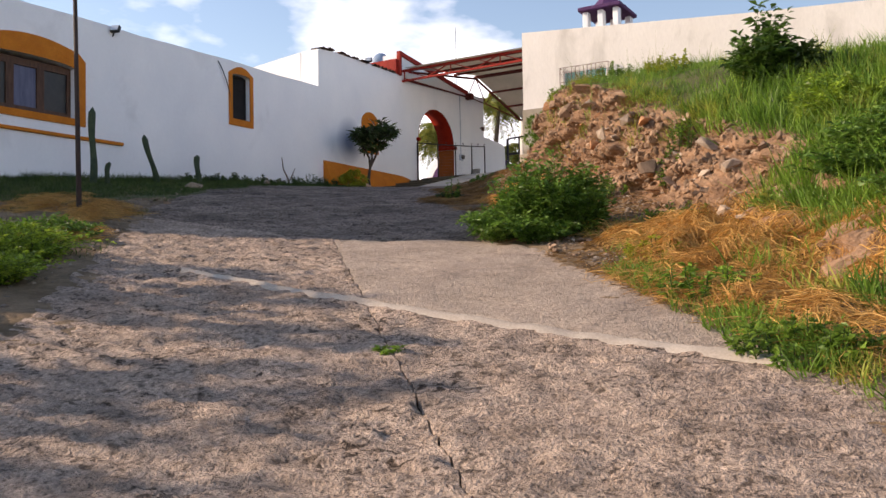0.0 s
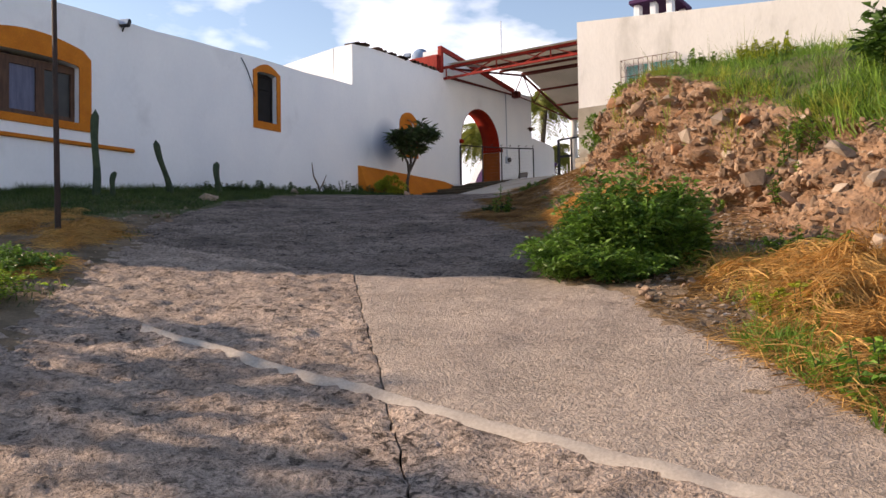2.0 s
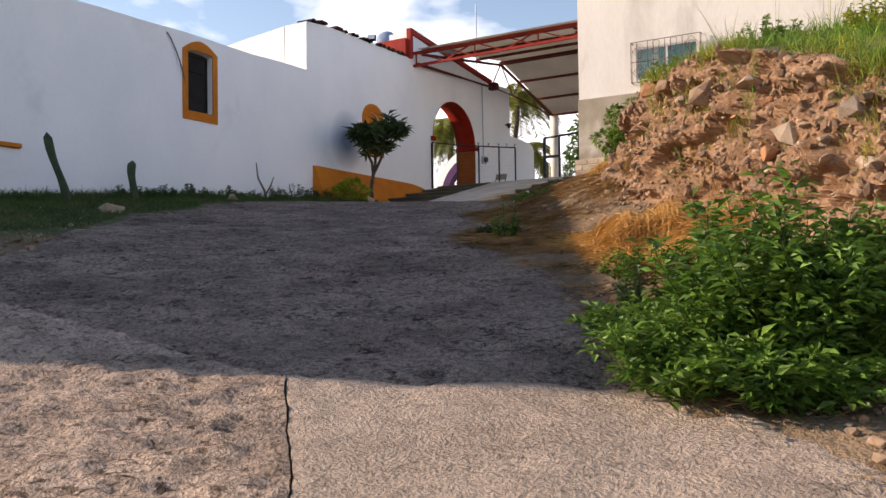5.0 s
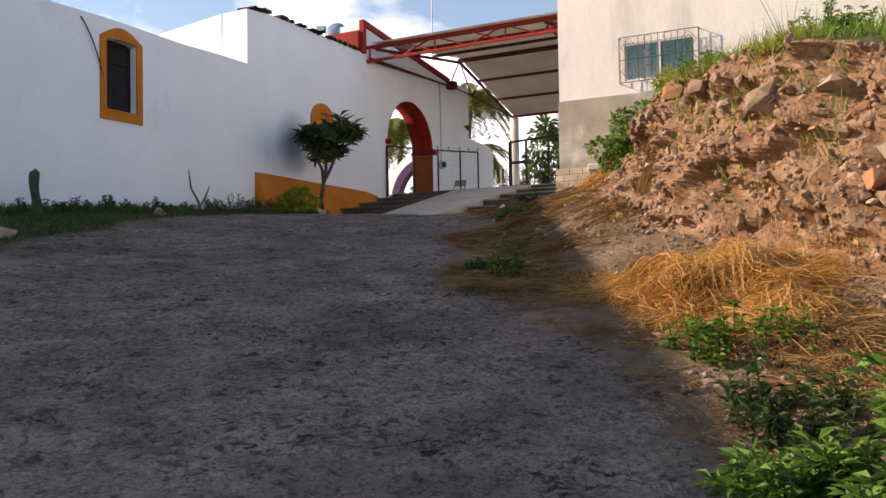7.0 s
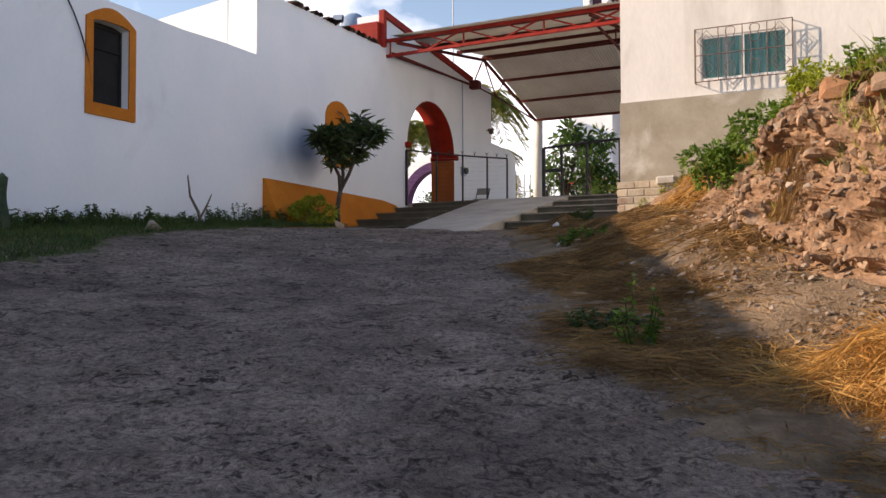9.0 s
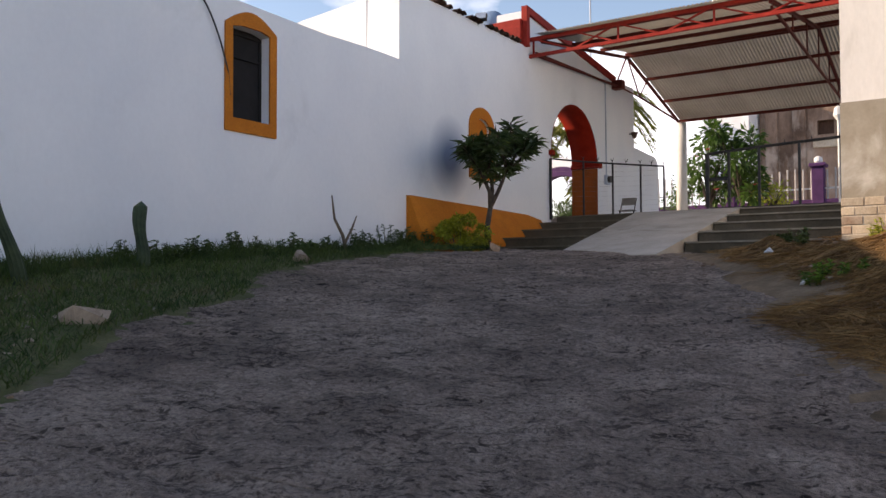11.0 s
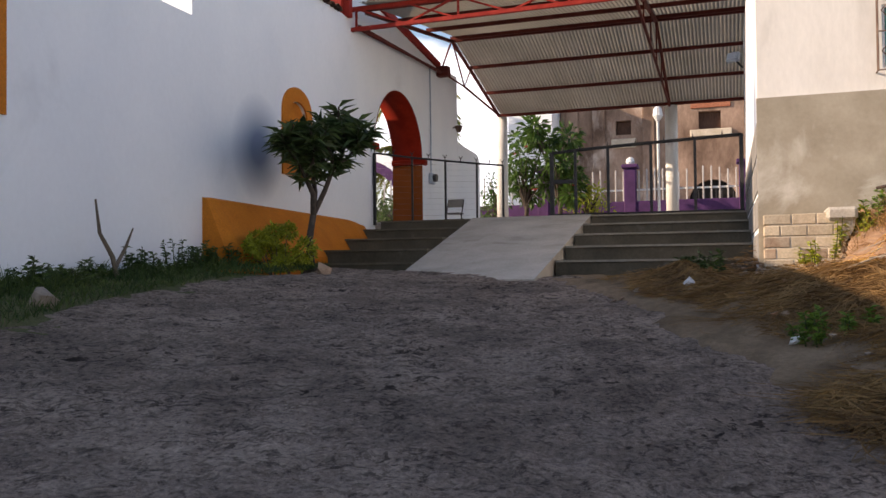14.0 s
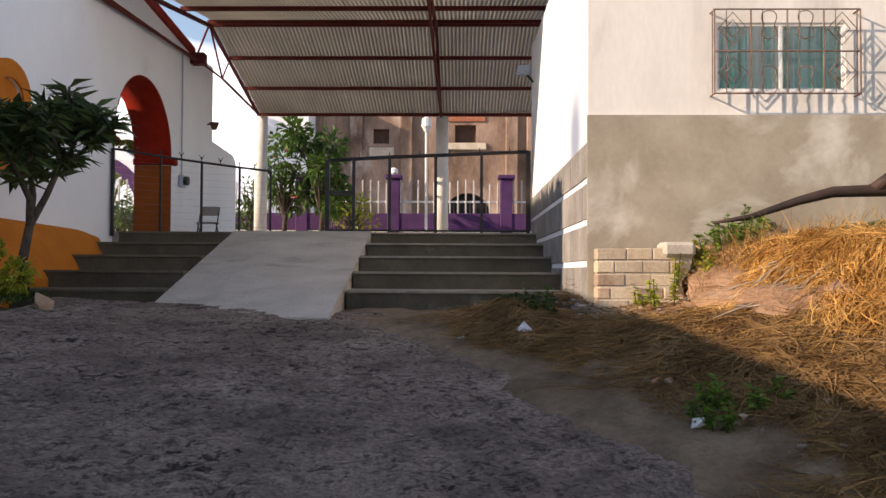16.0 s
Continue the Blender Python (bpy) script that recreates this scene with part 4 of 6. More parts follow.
MAT["mesh"] = material("galvanised_wire", (0.16, 0.15, 0.15), (0.24, 0.23, 0.22), 5.0, 0.5, bump=0.0)
fence = thing("fence", "black framed wire fence across the archway side", "fence")
fp = [(-14.95, 25.75), (-14.35, 26.25), (-13.75, 26.55), (-13.15, 26.75), (-12.62, 26.8)]
part("top_rail", tube([(x, y, 6.02 - 0.06 * k) for k, (x, y) in enumerate(fp)], 0.02, 8), "black", fence)
for k, (x, y) in enumerate(fp):
    part("post", bar((x, y, 4.6), (x, y, 6.02 - 0.06 * k), 0.05 if k == 0 else 0.035), "black", fence)
for j in range(10):
    z = 4.80 + 0.115 * j
    part("wire", tube([(x, y, z - 0.002 * k * j / 3) for k, (x, y) in enumerate(fp)], 0.0013, 4), "mesh", fence)
for k in range(9):
    u = k / 8 * 3.98
    a, b = fp[int(u)], fp[int(u) + 1]
    x, y, z = a[0] + (b[0] - a[0]) * (u % 1), a[1] + (b[1] - a[1]) * (u % 1), 6.02 - 0.06 * u
    spike = part("spike", tube([(x, y, z), (x, y, z + 0.09)], 0.008, 5), "black", fence)
    for q in (-1, 1):
        part("prong", tube([(x, y, z + 0.05), (x + 0.04 * q, y, z + 0.12)], 0.006, 4), "black", spike)

chair = thing("folding_chair", "small dark metal folding chair standing by the wall", "chair")
cx, cy = -14.5, 29.4
for q in (-0.19, 0.19):
    part("leg", tube([(cx + q, cy - 0.18, 4.69), (cx + q, cy + 0.16, 5.36)], 0.014, 6), "black", chair)
    part("leg", tube([(cx + q, cy + 0.2, 4.69), (cx + q, cy - 0.12, 5.03)], 0.014, 6), "black", chair)
part("seat", box((cx - 0.19, cy - 0.18, 5.01), (cx + 0.19, cy + 0.16, 5.04), 0.01), "block", chair)
part("backrest", box((cx - 0.19, cy + 0.09, 5.18), (cx + 0.19, cy + 0.13, 5.37), 0.01), "block", chair)

# ---- rubble and brick stub at the house corner ----
MAT["stick"] = material("grey_stick", (0.24, 0.19, 0.14), (0.40, 0.33, 0.25), 8.0, 0.9, bump=0.3)
MAT["brick"] = material("old_brick", (0.36, 0.24, 0.16), (0.50, 0.40, 0.30), 5.0, 0.93, bump=0.6, grain=40, each=0.25)
MAT["lime"] = material("lime_mortar", (0.48, 0.40, 0.30), (0.62, 0.54, 0.43), 3.0, 0.95, bump=0.9, grain=30)
MAT["brick_pale"] = material("limed_brick", (0.46, 0.36, 0.25), (0.60, 0.50, 0.37), 4.0, 0.94, bump=0.7, grain=40, each=0.16, spot=(0.36, 0.27, 0.19), spots=(0.58, 0.7), spot_scale=5.0)
stub_wall = thing("brick_stub", "broken low brick wall with crumbling lime plaster", "wall")
bm = plate([(-8.0, 3.2), (-7.22, 3.2), (-7.26, 3.55), (-7.18, 3.72), (-7.25, 3.95), (-7.16, 4.1), (-7.13, 4.27), (-7.4, 4.29), (-8.0, 4.26)], [], 0.30, lambda u, v, d: Vector((u, 20.24 + d, v)))
part("core", bm, "lime", stub_wall)
for row in range(7):
    x = -8.03 - (0.14 if row % 2 else 0.0)
    end = -7.16 - 0.10 * random.random()
    while x < end - 0.08:
        w = min(random.uniform(0.24, 0.31), end - x)
        z = 3.44 + 0.122 * row
        out = 20.228 + 0.009 * random.random()
        if x > -8.06 or row % 2:
            part("brick", box((max(x, -8.03), out, z), (x + w - 0.012, 20.45, z + 0.11 - 0.008 * random.random()), 0.006), "brick" if random.random() < 0.12 else "brick_pale", stub_wall)
        x += w
part("capping_stone", box((-7.42, 20.19, 4.20), (-7.12, 20.5, 4.34), 0.03), "ramp", stub_wall, "grey stone on the broken end")
sticks = thing("stick_pile", "thin dry grey sticks dropped on the straw", "sticks")
for k in range(16):
    x, y, a, ln = random.uniform(-7.5, -6.7), random.uniform(18.6, 19.4), random.uniform(-0.7, 0.5), random.uniform(0.25, 0.6)
    line = []
    for j in range(5):
        px, py = x + ln * math.cos(a) * j / 4, y + ln * math.sin(a) * j / 4
        line.append((px, py, ground_z(px, py) + 0.09 + 0.02 * math.sin(k + j)))
    part("stick", tube(line, [0.007, 0.007, 0.006, 0.005, 0.003], 5), "stick", sticks)

log = thing("log", "dark dead branch lying against the house base", "branch")
part("stem", tube([(-6.95, 20.2, 4.52), (-6.6, 20.22, 4.58), (-6.2, 20.15, 4.72), (-5.9, 20.1, 4.80), (-5.4, 20.1, 4.82), (-4.9, 20.2, 4.78)], [0.014, 0.028, 0.042, 0.052, 0.060, 0.062], 9), "pole", log, smooth=True)
part("fork", tube([(-5.55, 20.1, 4.82), (-5.4, 20.05, 4.93), (-5.1, 20.1, 4.86)], [0.05, 0.07, 0.04], 8), "pole", log, smooth=True)

# ---- beyond the forecourt ----
MAT["purple"] = material("purple_paint", (0.055, 0.018, 0.075), (0.085, 0.03, 0.11), 3.0, 0.8, bump=0.2)
MAT["church"] = material("stained_stucco", (0.12, 0.075, 0.052), (0.40, 0.275, 0.205), 0.7, 0.95, bump=0.8, grain=7, spot=(0.50, 0.40, 0.33), spots=(0.56, 0.66), spot_scale=0.55, stretch=(1, 1, 0.5), depth=0.05)
MAT["brick_red"] = material("bare_brick", (0.30, 0.10, 0.055), (0.40, 0.16, 0.09), 1.5, 0.9, bump=0.6, grain=12)
MAT["picket_white"] = material("weathered_white_wood", (0.40, 0.37, 0.35), (0.55, 0.52, 0.49), 3.0, 0.8, bump=0.2)
yard_wall = thing("garden_wall", "low purple wall with white picket railing", "fence")
part("plinth", box((-21, 40.0, 4.69), (-5, 40.3, 5.42), 0.02), "cream", yard_wall)
part("band", box((-21, 39.97, 5.421), (-5, 40.33, 5.98), 0.02), "purple", yard_wall)
for x in (-18.6, -14.6, -11.55, -7.8):
    p = part("pier", box((x - 0.2, 39.93, 5.0), (x + 0.2, 40.37, 7.12), 0.02), "purple", yard_wall)
    part("cap", box((x - 0.28, 39.85, 7.12), (x + 0.28, 40.45, 7.26), 0.03), "purple", p)
    if x in (-11.55,):
        part("globe", tube([(x, 40.15, 7.26), (x, 40.15, 7.34), (x, 40.15, 7.46), (x, 40.15, 7.52)], [0.1, 0.15, 0.13, 0.04], 12), "white_paint", p)
for k in range(60):
    x = -20.8 + 0.265 * k
    part("picket", box((x - 0.026, 40.1, 5.98), (x + 0.026, 40.16, 6.95 + 0.16 * abs(math.sin(x * 1.9))), 0.01), "picket_white", yard_wall)
part("rail", box((-21, 40.17, 6.35), (-5, 40.20, 6.41)), "white_paint", yard_wall)

church = thing("church", "old church front with stained brown stucco", "church")
holes = [[(-13.5, 10.15), (-12.75, 10.15), (-12.75, 10.85), (-13.5, 10.85)], [(-9.6, 10.2), (-8.6, 10.2), (-8.6, 11.05), (-9.6, 11.05)], arched(-10.1, -7.9, 5.0, 6.75, 1.05, 14)]
part("wall", plate([(-16.2, 4.0), (4, 4.0), (4, 14.5), (-16.2, 14.5)], holes, 0.8, lambda u, v, d: Vector((u, 52 + d, v))), "church", church)
for x in (-15.6, -14.3, -11.9, -6.9, -5.9):
    part("pilaster", box((x - 0.3, 51.7, 4.2), (x + 0.3, 51.998, 14.0), 0.05), "church", church)
part("lintel", box((-9.95, 51.93, 11.2), (-8.15, 51.998, 11.55), 0.02), "brick_red", church, "orange brick lintel")
part("window_sill", box((-10.0, 51.88, 9.85), (-8.1, 51.998, 10.18), 0.03), "lime", church)
part("window_sill", box((-13.7, 51.88, 9.5), (-12.5, 51.998, 9.95), 0.03), "lime", church)
# Wooden boards in the windows; a near-black panel paints the dark arched opening.
for lo, hi, z0, z1 in ((-13.7, -12.5, 10.0, 11.1), (-9.8, -8.3, 10.1, 11.3), (-10.2, -7.8, 4.6, 7.9)):
    part("shutter", box((lo, 52.35, z0), (hi, 52.45, z1)), "wood" if z0 > 9 else "dark", church)
for k in range(8):
    part("gate_bar", tube([(-9.9 + 0.26 * k, 52.1, 4.7), (-9.9 + 0.26 * k, 52.1, 7.4)], 0.03, 6), "black", church)
part("side_wall", box((-16.2, 52.81, 4.0), (-15.4, 66, 14.5), 0.0), "church", church)
part("roof", box((-16.2, 52.5, 14.5), (4, 66, 14.8), 0.0), "church", church)
tower = part("tower", box((-19.0, 54.0, 14.0), (-16.4, 57.0, 17.6), 0.05), "white", church)
for q in (-18.8, -17.7, -16.6):
    part("belfry_post", box((q - 0.2, 53.9, 17.6), (q + 0.2, 54.5, 19.3), 0.03), "white", tower)
    part("belfry_post", box((q - 0.2, 56.5, 17.6), (q + 0.2, 57.1, 19.3), 0.03), "white", tower)
part("cornice", box((-19.25, 53.6, 19.3), (-16.15, 57.3, 19.6), 0.06), "purple", tower)
part("cornice", box((-19.25, 53.6, 17.35), (-16.15, 57.3, 17.62), 0.06), "purple", tower)
bm = bmesh.new()
bmesh.ops.create_cone(bm, cap_ends=True, segments=8, radius1=1.35, radius2=0.4, depth=1.1, matrix=Matrix.Translation((-17.7, 55.5, 20.15)))
part("dome", bm, "purple", tower)
white_house = thing("white_house", "plain white building beside the church", "house")
part("wall", plate([(-18.4, 4.0), (-16.25, 4.0), (-16.25, 12.8), (-18.4, 12.8)], [], 0.3, lambda u, v, d: Vector((u, 50 + d, v))), "white", white_house)
part("side_wall", box((-16.5, 50.31, 4.0), (-16.25, 58, 12.8)), "white", white_house)
part("roof", box((-18.4, 50.31, 12.5), (-16.51, 58, 12.8)), "ramp", white_house)
lamp_post = thing("street_lamp", "white lantern on a slim pole", "street lamp")
part("pole", tube([(-10.3, 36.15, 4.69), (-10.3, 36.15, 8.1)], 0.04, 8), "white_paint", lamp_post)
part("lantern", tube([(-10.3, 36.15, 8.05), (-10.3, 36.15, 8.2), (-10.3, 36.15, 8.42), (-10.3, 36.15, 8.5)], [0.06, 0.15, 0.12, 0.03], 10), "white_paint", lamp_post)
arch_far = thing("garden_arch", "purple and white arch beyond the gateway", "archway")
part("arch_band", plate(arc(-22.5, 6.0, 2.0, 2.2, 0, 180, 20) + arc(-22.5, 6.0, 1.6, 1.8, 180, 0, 20), [], 0.5, lambda u, v, d: Vector((u, 42 + d, v))), "purple", arch_far)
part("arch_edge", plate(arc(-22.5, 6.0, 2.4, 2.6, 0, 180, 20) + arc(-22.5, 6.0, 2.0, 2.2, 180, 0, 20), [], 0.45, lambda u, v, d: Vector((u, 42.02 + d, v))), "white", arch_far)
for x in (-24.7, -20.3):
    part("pier", box((x - 0.2, 42.0, 4.6), (x + 0.2, 42.5, 6.0), 0.02), "purple", arch_far)

# ---- plants, straw and stones ----
rng = np.random.default_rng(7)
MAT["leaf"] = material("broad_leaf", (0.075, 0.155, 0.018), (0.20, 0.32, 0.05), 3.0, 0.5, bump=0.0, island=0.5, through_light=0.42)
MAT["leaf_dark"] = material("dark_leaf", (0.030, 0.060, 0.014), (0.070, 0.115, 0.028), 3.0, 0.42, bump=0.0, island=0.4, through_light=0.25)
MAT["leaf_mid"] = material("garden_leaf", (0.040, 0.095, 0.016), (0.10, 0.185, 0.032), 3.0, 0.5, bump=0.0, island=0.45, through_light=0.3)
MAT["leaf_yellow"] = material("yellow_leaf", (0.25, 0.29, 0.02), (0.38, 0.42, 0.045), 3.0, 0.55, bump=0.0, island=0.35, through_light=0.4)
MAT["grass"] = material("fresh_grass", (0.085, 0.19, 0.018), (0.21, 0.345, 0.045), 1.4, 0.6, bump=0.0, island=0.4, through_light=0.4, spot=(0.42, 0.36, 0.07), spots=(0.54, 0.72), spot_scale=1.2)
MAT["grass_lip"] = material("lip_grass", (0.16, 0.22, 0.02), (0.36, 0.38, 0.05), 1.4, 0.6, bump=0.0, island=0.4, through_light=0.4, spot=(0.45, 0.34, 0.10), spots=(0.52, 0.7), spot_scale=1.6)
MAT["grass_dark"] = material("short_grass", (0.030, 0.065, 0.014), (0.085, 0.125, 0.03), 2.0, 0.6, bump=0.0, island=0.4, through_light=0.35, spot=(0.17, 0.13, 0.06), spots=(0.60, 0.75))
MAT["straw"] = material("dry_straw", (0.36, 0.17, 0.035), (0.68, 0.42, 0.14), 2.5, 0.75, bump=0.0, island=0.4, through_light=0.25)
# Darker, browner straw than the golden one.
MAT["straw_brown"] = material("brown_straw", (0.15, 0.080, 0.028), (0.34, 0.205, 0.08), 2.5, 0.85, bump=0.0, island=0.4, through_light=0.2)
MAT["bark"] = material("grey_bark", (0.045, 0.033, 0.025), (0.10, 0.078, 0.06), 9.0, 0.92, bump=0.7, grain=50)
MAT["cactus"] = material("cactus_skin", (0.022, 0.040, 0.020), (0.05, 0.075, 0.035), 6.0, 0.7, bump=0.3, grain=50)
MAT["twig"] = material("dry_twig", (0.10, 0.075, 0.05), (0.18, 0.14, 0.10), 9.0, 0.9, bump=0.3)


def strips(name, base, way, length, width, droop, mat, label, category):
    """Blades or straws as bent strips: arrays of base points, first directions, lengths, widths and droop."""
    base, way = np.asarray(base, float), np.asarray(way, float)
    way = way / np.linalg.norm(way, axis=1, keepdims=True)
    n = len(base)
    side = np.cross(way, rng.normal(size=(n, 3)))
    side = side / np.linalg.norm(side, axis=1, keepdims=True) * (np.asarray(width) / 2)[:, None]
    length = np.asarray(length, float)[:, None]
    down = np.array([0, 0, -1.0]) * np.asarray(droop, float)[:, None]
    mid = base + way * length * 0.55 + down * length * 0.12
    tip = base + way * length + down * length * 0.5
    verts = np.stack([base - side, base + side, mid - side * 0.8, mid + side * 0.8, tip], 1).reshape(-1, 3)
    k = np.arange(n)[:, None] * 5
    faces = np.concatenate([k + [0, 1, 3], k + [0, 3, 2], k + [2, 3, 4]], 0)
    me = bpy.data.meshes.new(name)
    me.from_pydata(verts.tolist(), [], faces.tolist())
    me.materials.append(MAT[mat])
    return tagged(new(name, me), label, category, kind="stuff")


def leaves(name, at, ahead, size, slim, mat, parent=None, label=""):
    """Leaves as folded diamonds of six points along a direction."""
    at, ahead = np.asarray(at, float), np.asarray(ahead, float)
    ahead = ahead / np.linalg.norm(ahead, axis=1, keepdims=True)
    n = len(at)
    side = np.cross(ahead, rng.normal(size=(n, 3)) * 0.5 + [0, 0, 1.0])
    side /= np.linalg.norm(side, axis=1, keepdims=True)
    up = np.cross(side, ahead)
    size = np.asarray(size, float)[:, None]
    w = size * slim
    a, b, c = at, at + ahead * size * 0.5 - up * size * 0.03, at + ahead * size - up * size * 0.14
    l1 = at + ahead * size * 0.42 + side * w / 2 + up * w * 0.25
    r1 = at + ahead * size * 0.42 - side * w / 2 + up * w * 0.25
    verts = np.stack([a, l1, c, r1, b], 1).reshape(-1, 3)
    k = np.arange(n)[:, None] * 5
    faces = np.concatenate([k + [0, 4, 1], k + [1, 4, 2], k + [0, 3, 4], k + [3, 2, 4]], 0)
    me = bpy.data.meshes.new(name)
    me.from_pydata(verts.tolist(), [], faces.tolist())
    me.materials.append(MAT[mat])
    ob = new(name, me)
    if parent:
        ob.parent = parent
    if label:
        ob["label"] = label
    return ob


def on_ground(r, s):
    xy = [to_xy(a, b) for a, b in zip(r, s)]
    return np.array([(x, y, ground_z(x, y)) for x, y in xy])


def patchy(p, scale, cut):
    return np.array([noise.fractal(Vector((x * scale, y * scale, 11.0)), 1.0, 2.0, 3) > cut for x, y, _ in p])


def upright(n, lean):
    return np.column_stack([rng.normal(0, lean, n), rng.normal(0, lean, n), np.ones(n)])


# meadow above the cut
def meadow(n, r_off, s_span, tall, cut, mat, label, wide=(0.007, 0.017)):
    """Grass in tufts: the blades of a tuft fan out from one root and share its height and lean."""
    c = n // 16
    s = rng.uniform(*s_span, c)
    lip = np.array([bank_at(v)[2] for v in s])
    r = lip + rng.uniform(*r_off, c)
    size, lean = rng.uniform(0.45, 1.35, c), rng.normal(0, 0.22, (c, 2))
    own = np.repeat(np.arange(c), 16)
    spread = rng.normal(0, 1.0, (len(own), 2))
    p = on_ground(r[own] + spread[:, 0] * 0.055, s[own] + spread[:, 1] * 0.055)
    way = np.column_stack([spread * 0.30 + lean[own], np.ones(len(own))])
    size = size[own]
    keep = patchy(p, 0.9, cut) & ~((p[:, 1] > 20.45) & (p[:, 0] > -8.2))
    p, way, size = p[keep], way[keep], size[keep]
    m = len(p)
    p[:, 2] -= 0.02
    return strips("grass", p, way, rng.uniform(*tall, m) * size, rng.uniform(*wide, m), rng.uniform(0.1, 1.3, m), mat, label, "grass")


meadow(34000, (-0.10, 4.5), (8.6, 18.5), (0.12, 0.30), -0.5, "grass", "lush green grass on top of the earth bank", (0.005, 0.011))
meadow(70000, (-0.9, 4.5), (-3.0, 6.6), (0.22, 0.60), -0.9, "grass", "tall bright grass on the slope")
meadow(26000, (-0.05, 4.5), (6.4, 9.2), (0.22, 0.56), -0.9, "grass", "tall bright grass above the end of the cut")
meadow(7000, (-0.12, 0.35), (9.0, 16.0), (0.12, 0.32), -0.2, "grass_lip", "yellow-green grass hanging over the lip of the cut", (0.004, 0.010))
meadow(3600, (0.0, 5.0), (-1.0, 16.0), (0.4, 0.8), 0.0, "grass_lip", "tall seeding grass stems on the bank", (0.004, 0.008))
meadow(9000, (-1.9, -0.6), (0.0, 5.6), (0.14, 0.40), -0.1, "grass", "green grass creeping down to the straw")
meadow(9000, (0.2, 4.5), (1.0, 9.0), (0.2, 0.5), -0.2, "leaf_mid", "darker broad grass among the meadow", (0.010, 0.019))


# tufts along the road edge below the straw
for n, r_mid, s_mid, wide in ((2600, 3.95, 3.2, (0.28, 1.1)), (2000, 3.85, 5.3, (0.22, 0.5)), (900, 4.3, 6.5, (0.25, 0.4)), (700, 4.6, 7.6, (0.4, 0.4))):
    own = np.repeat(np.arange(n // 14), 14)
    tr, ts = rng.normal(r_mid, wide[0] * 0.6, n // 14)[own], rng.normal(s_mid, wide[1] * 0.6, n // 14)[own]
    fan = rng.normal(0, 1.0, (len(own), 2))
    p = on_ground(np.maximum(tr + fan[:, 0] * 0.04, 3.62), ts + fan[:, 1] * 0.04)
    strips("grass", p, np.column_stack([fan * 0.4, np.ones(len(own))]), rng.uniform(0.07, 0.24, len(own)), rng.uniform(0.005, 0.012, len(own)), rng.uniform(0.2, 1.3, len(own)), "grass", "fresh grass tufts at the concrete edge", "grass")


# grass strip along the white wall and the left verge
def verge(n, x_span, y_span, tall, cut, mat, label):
    x, y = rng.uniform(*x_span, n), rng.uniform(*y_span, n)
    ok = []
    for a, b in zip(x, y):
        r, s = to_rs(a, b)
        ok.append(r < curve_at(LEFT_EDGE, s) + 0.12 or s > 25)
    p = np.array([(a, b, road_z(a, b) + 0.02) for a, b in zip(x[ok], y[ok])])
    p = p[patchy(p, 0.7, cut)]
    m = len(p)
    return strips("grass", p, upright(m, 0.5), rng.uniform(*tall, m), rng.uniform(0.005, 0.011, m), rng.uniform(0.2, 1.0, m), mat, label, "grass")


verge(48000, (-14.95, -11.0), (7.0, 21.0), (0.05, 0.16), -0.5, "grass_dark", "short dark grass along the foot of the wall")
verge(11000, (-14.95, -14.2), (7.0, 20.0), (0.12, 0.32), -0.05, "grass_dark", "taller weeds against the white wall")
verge(6000, (-11.6, -6.0), (3.0, 12.0), (0.05, 0.14), 0.05, "grass_dark", "sparse short grass on the verge")


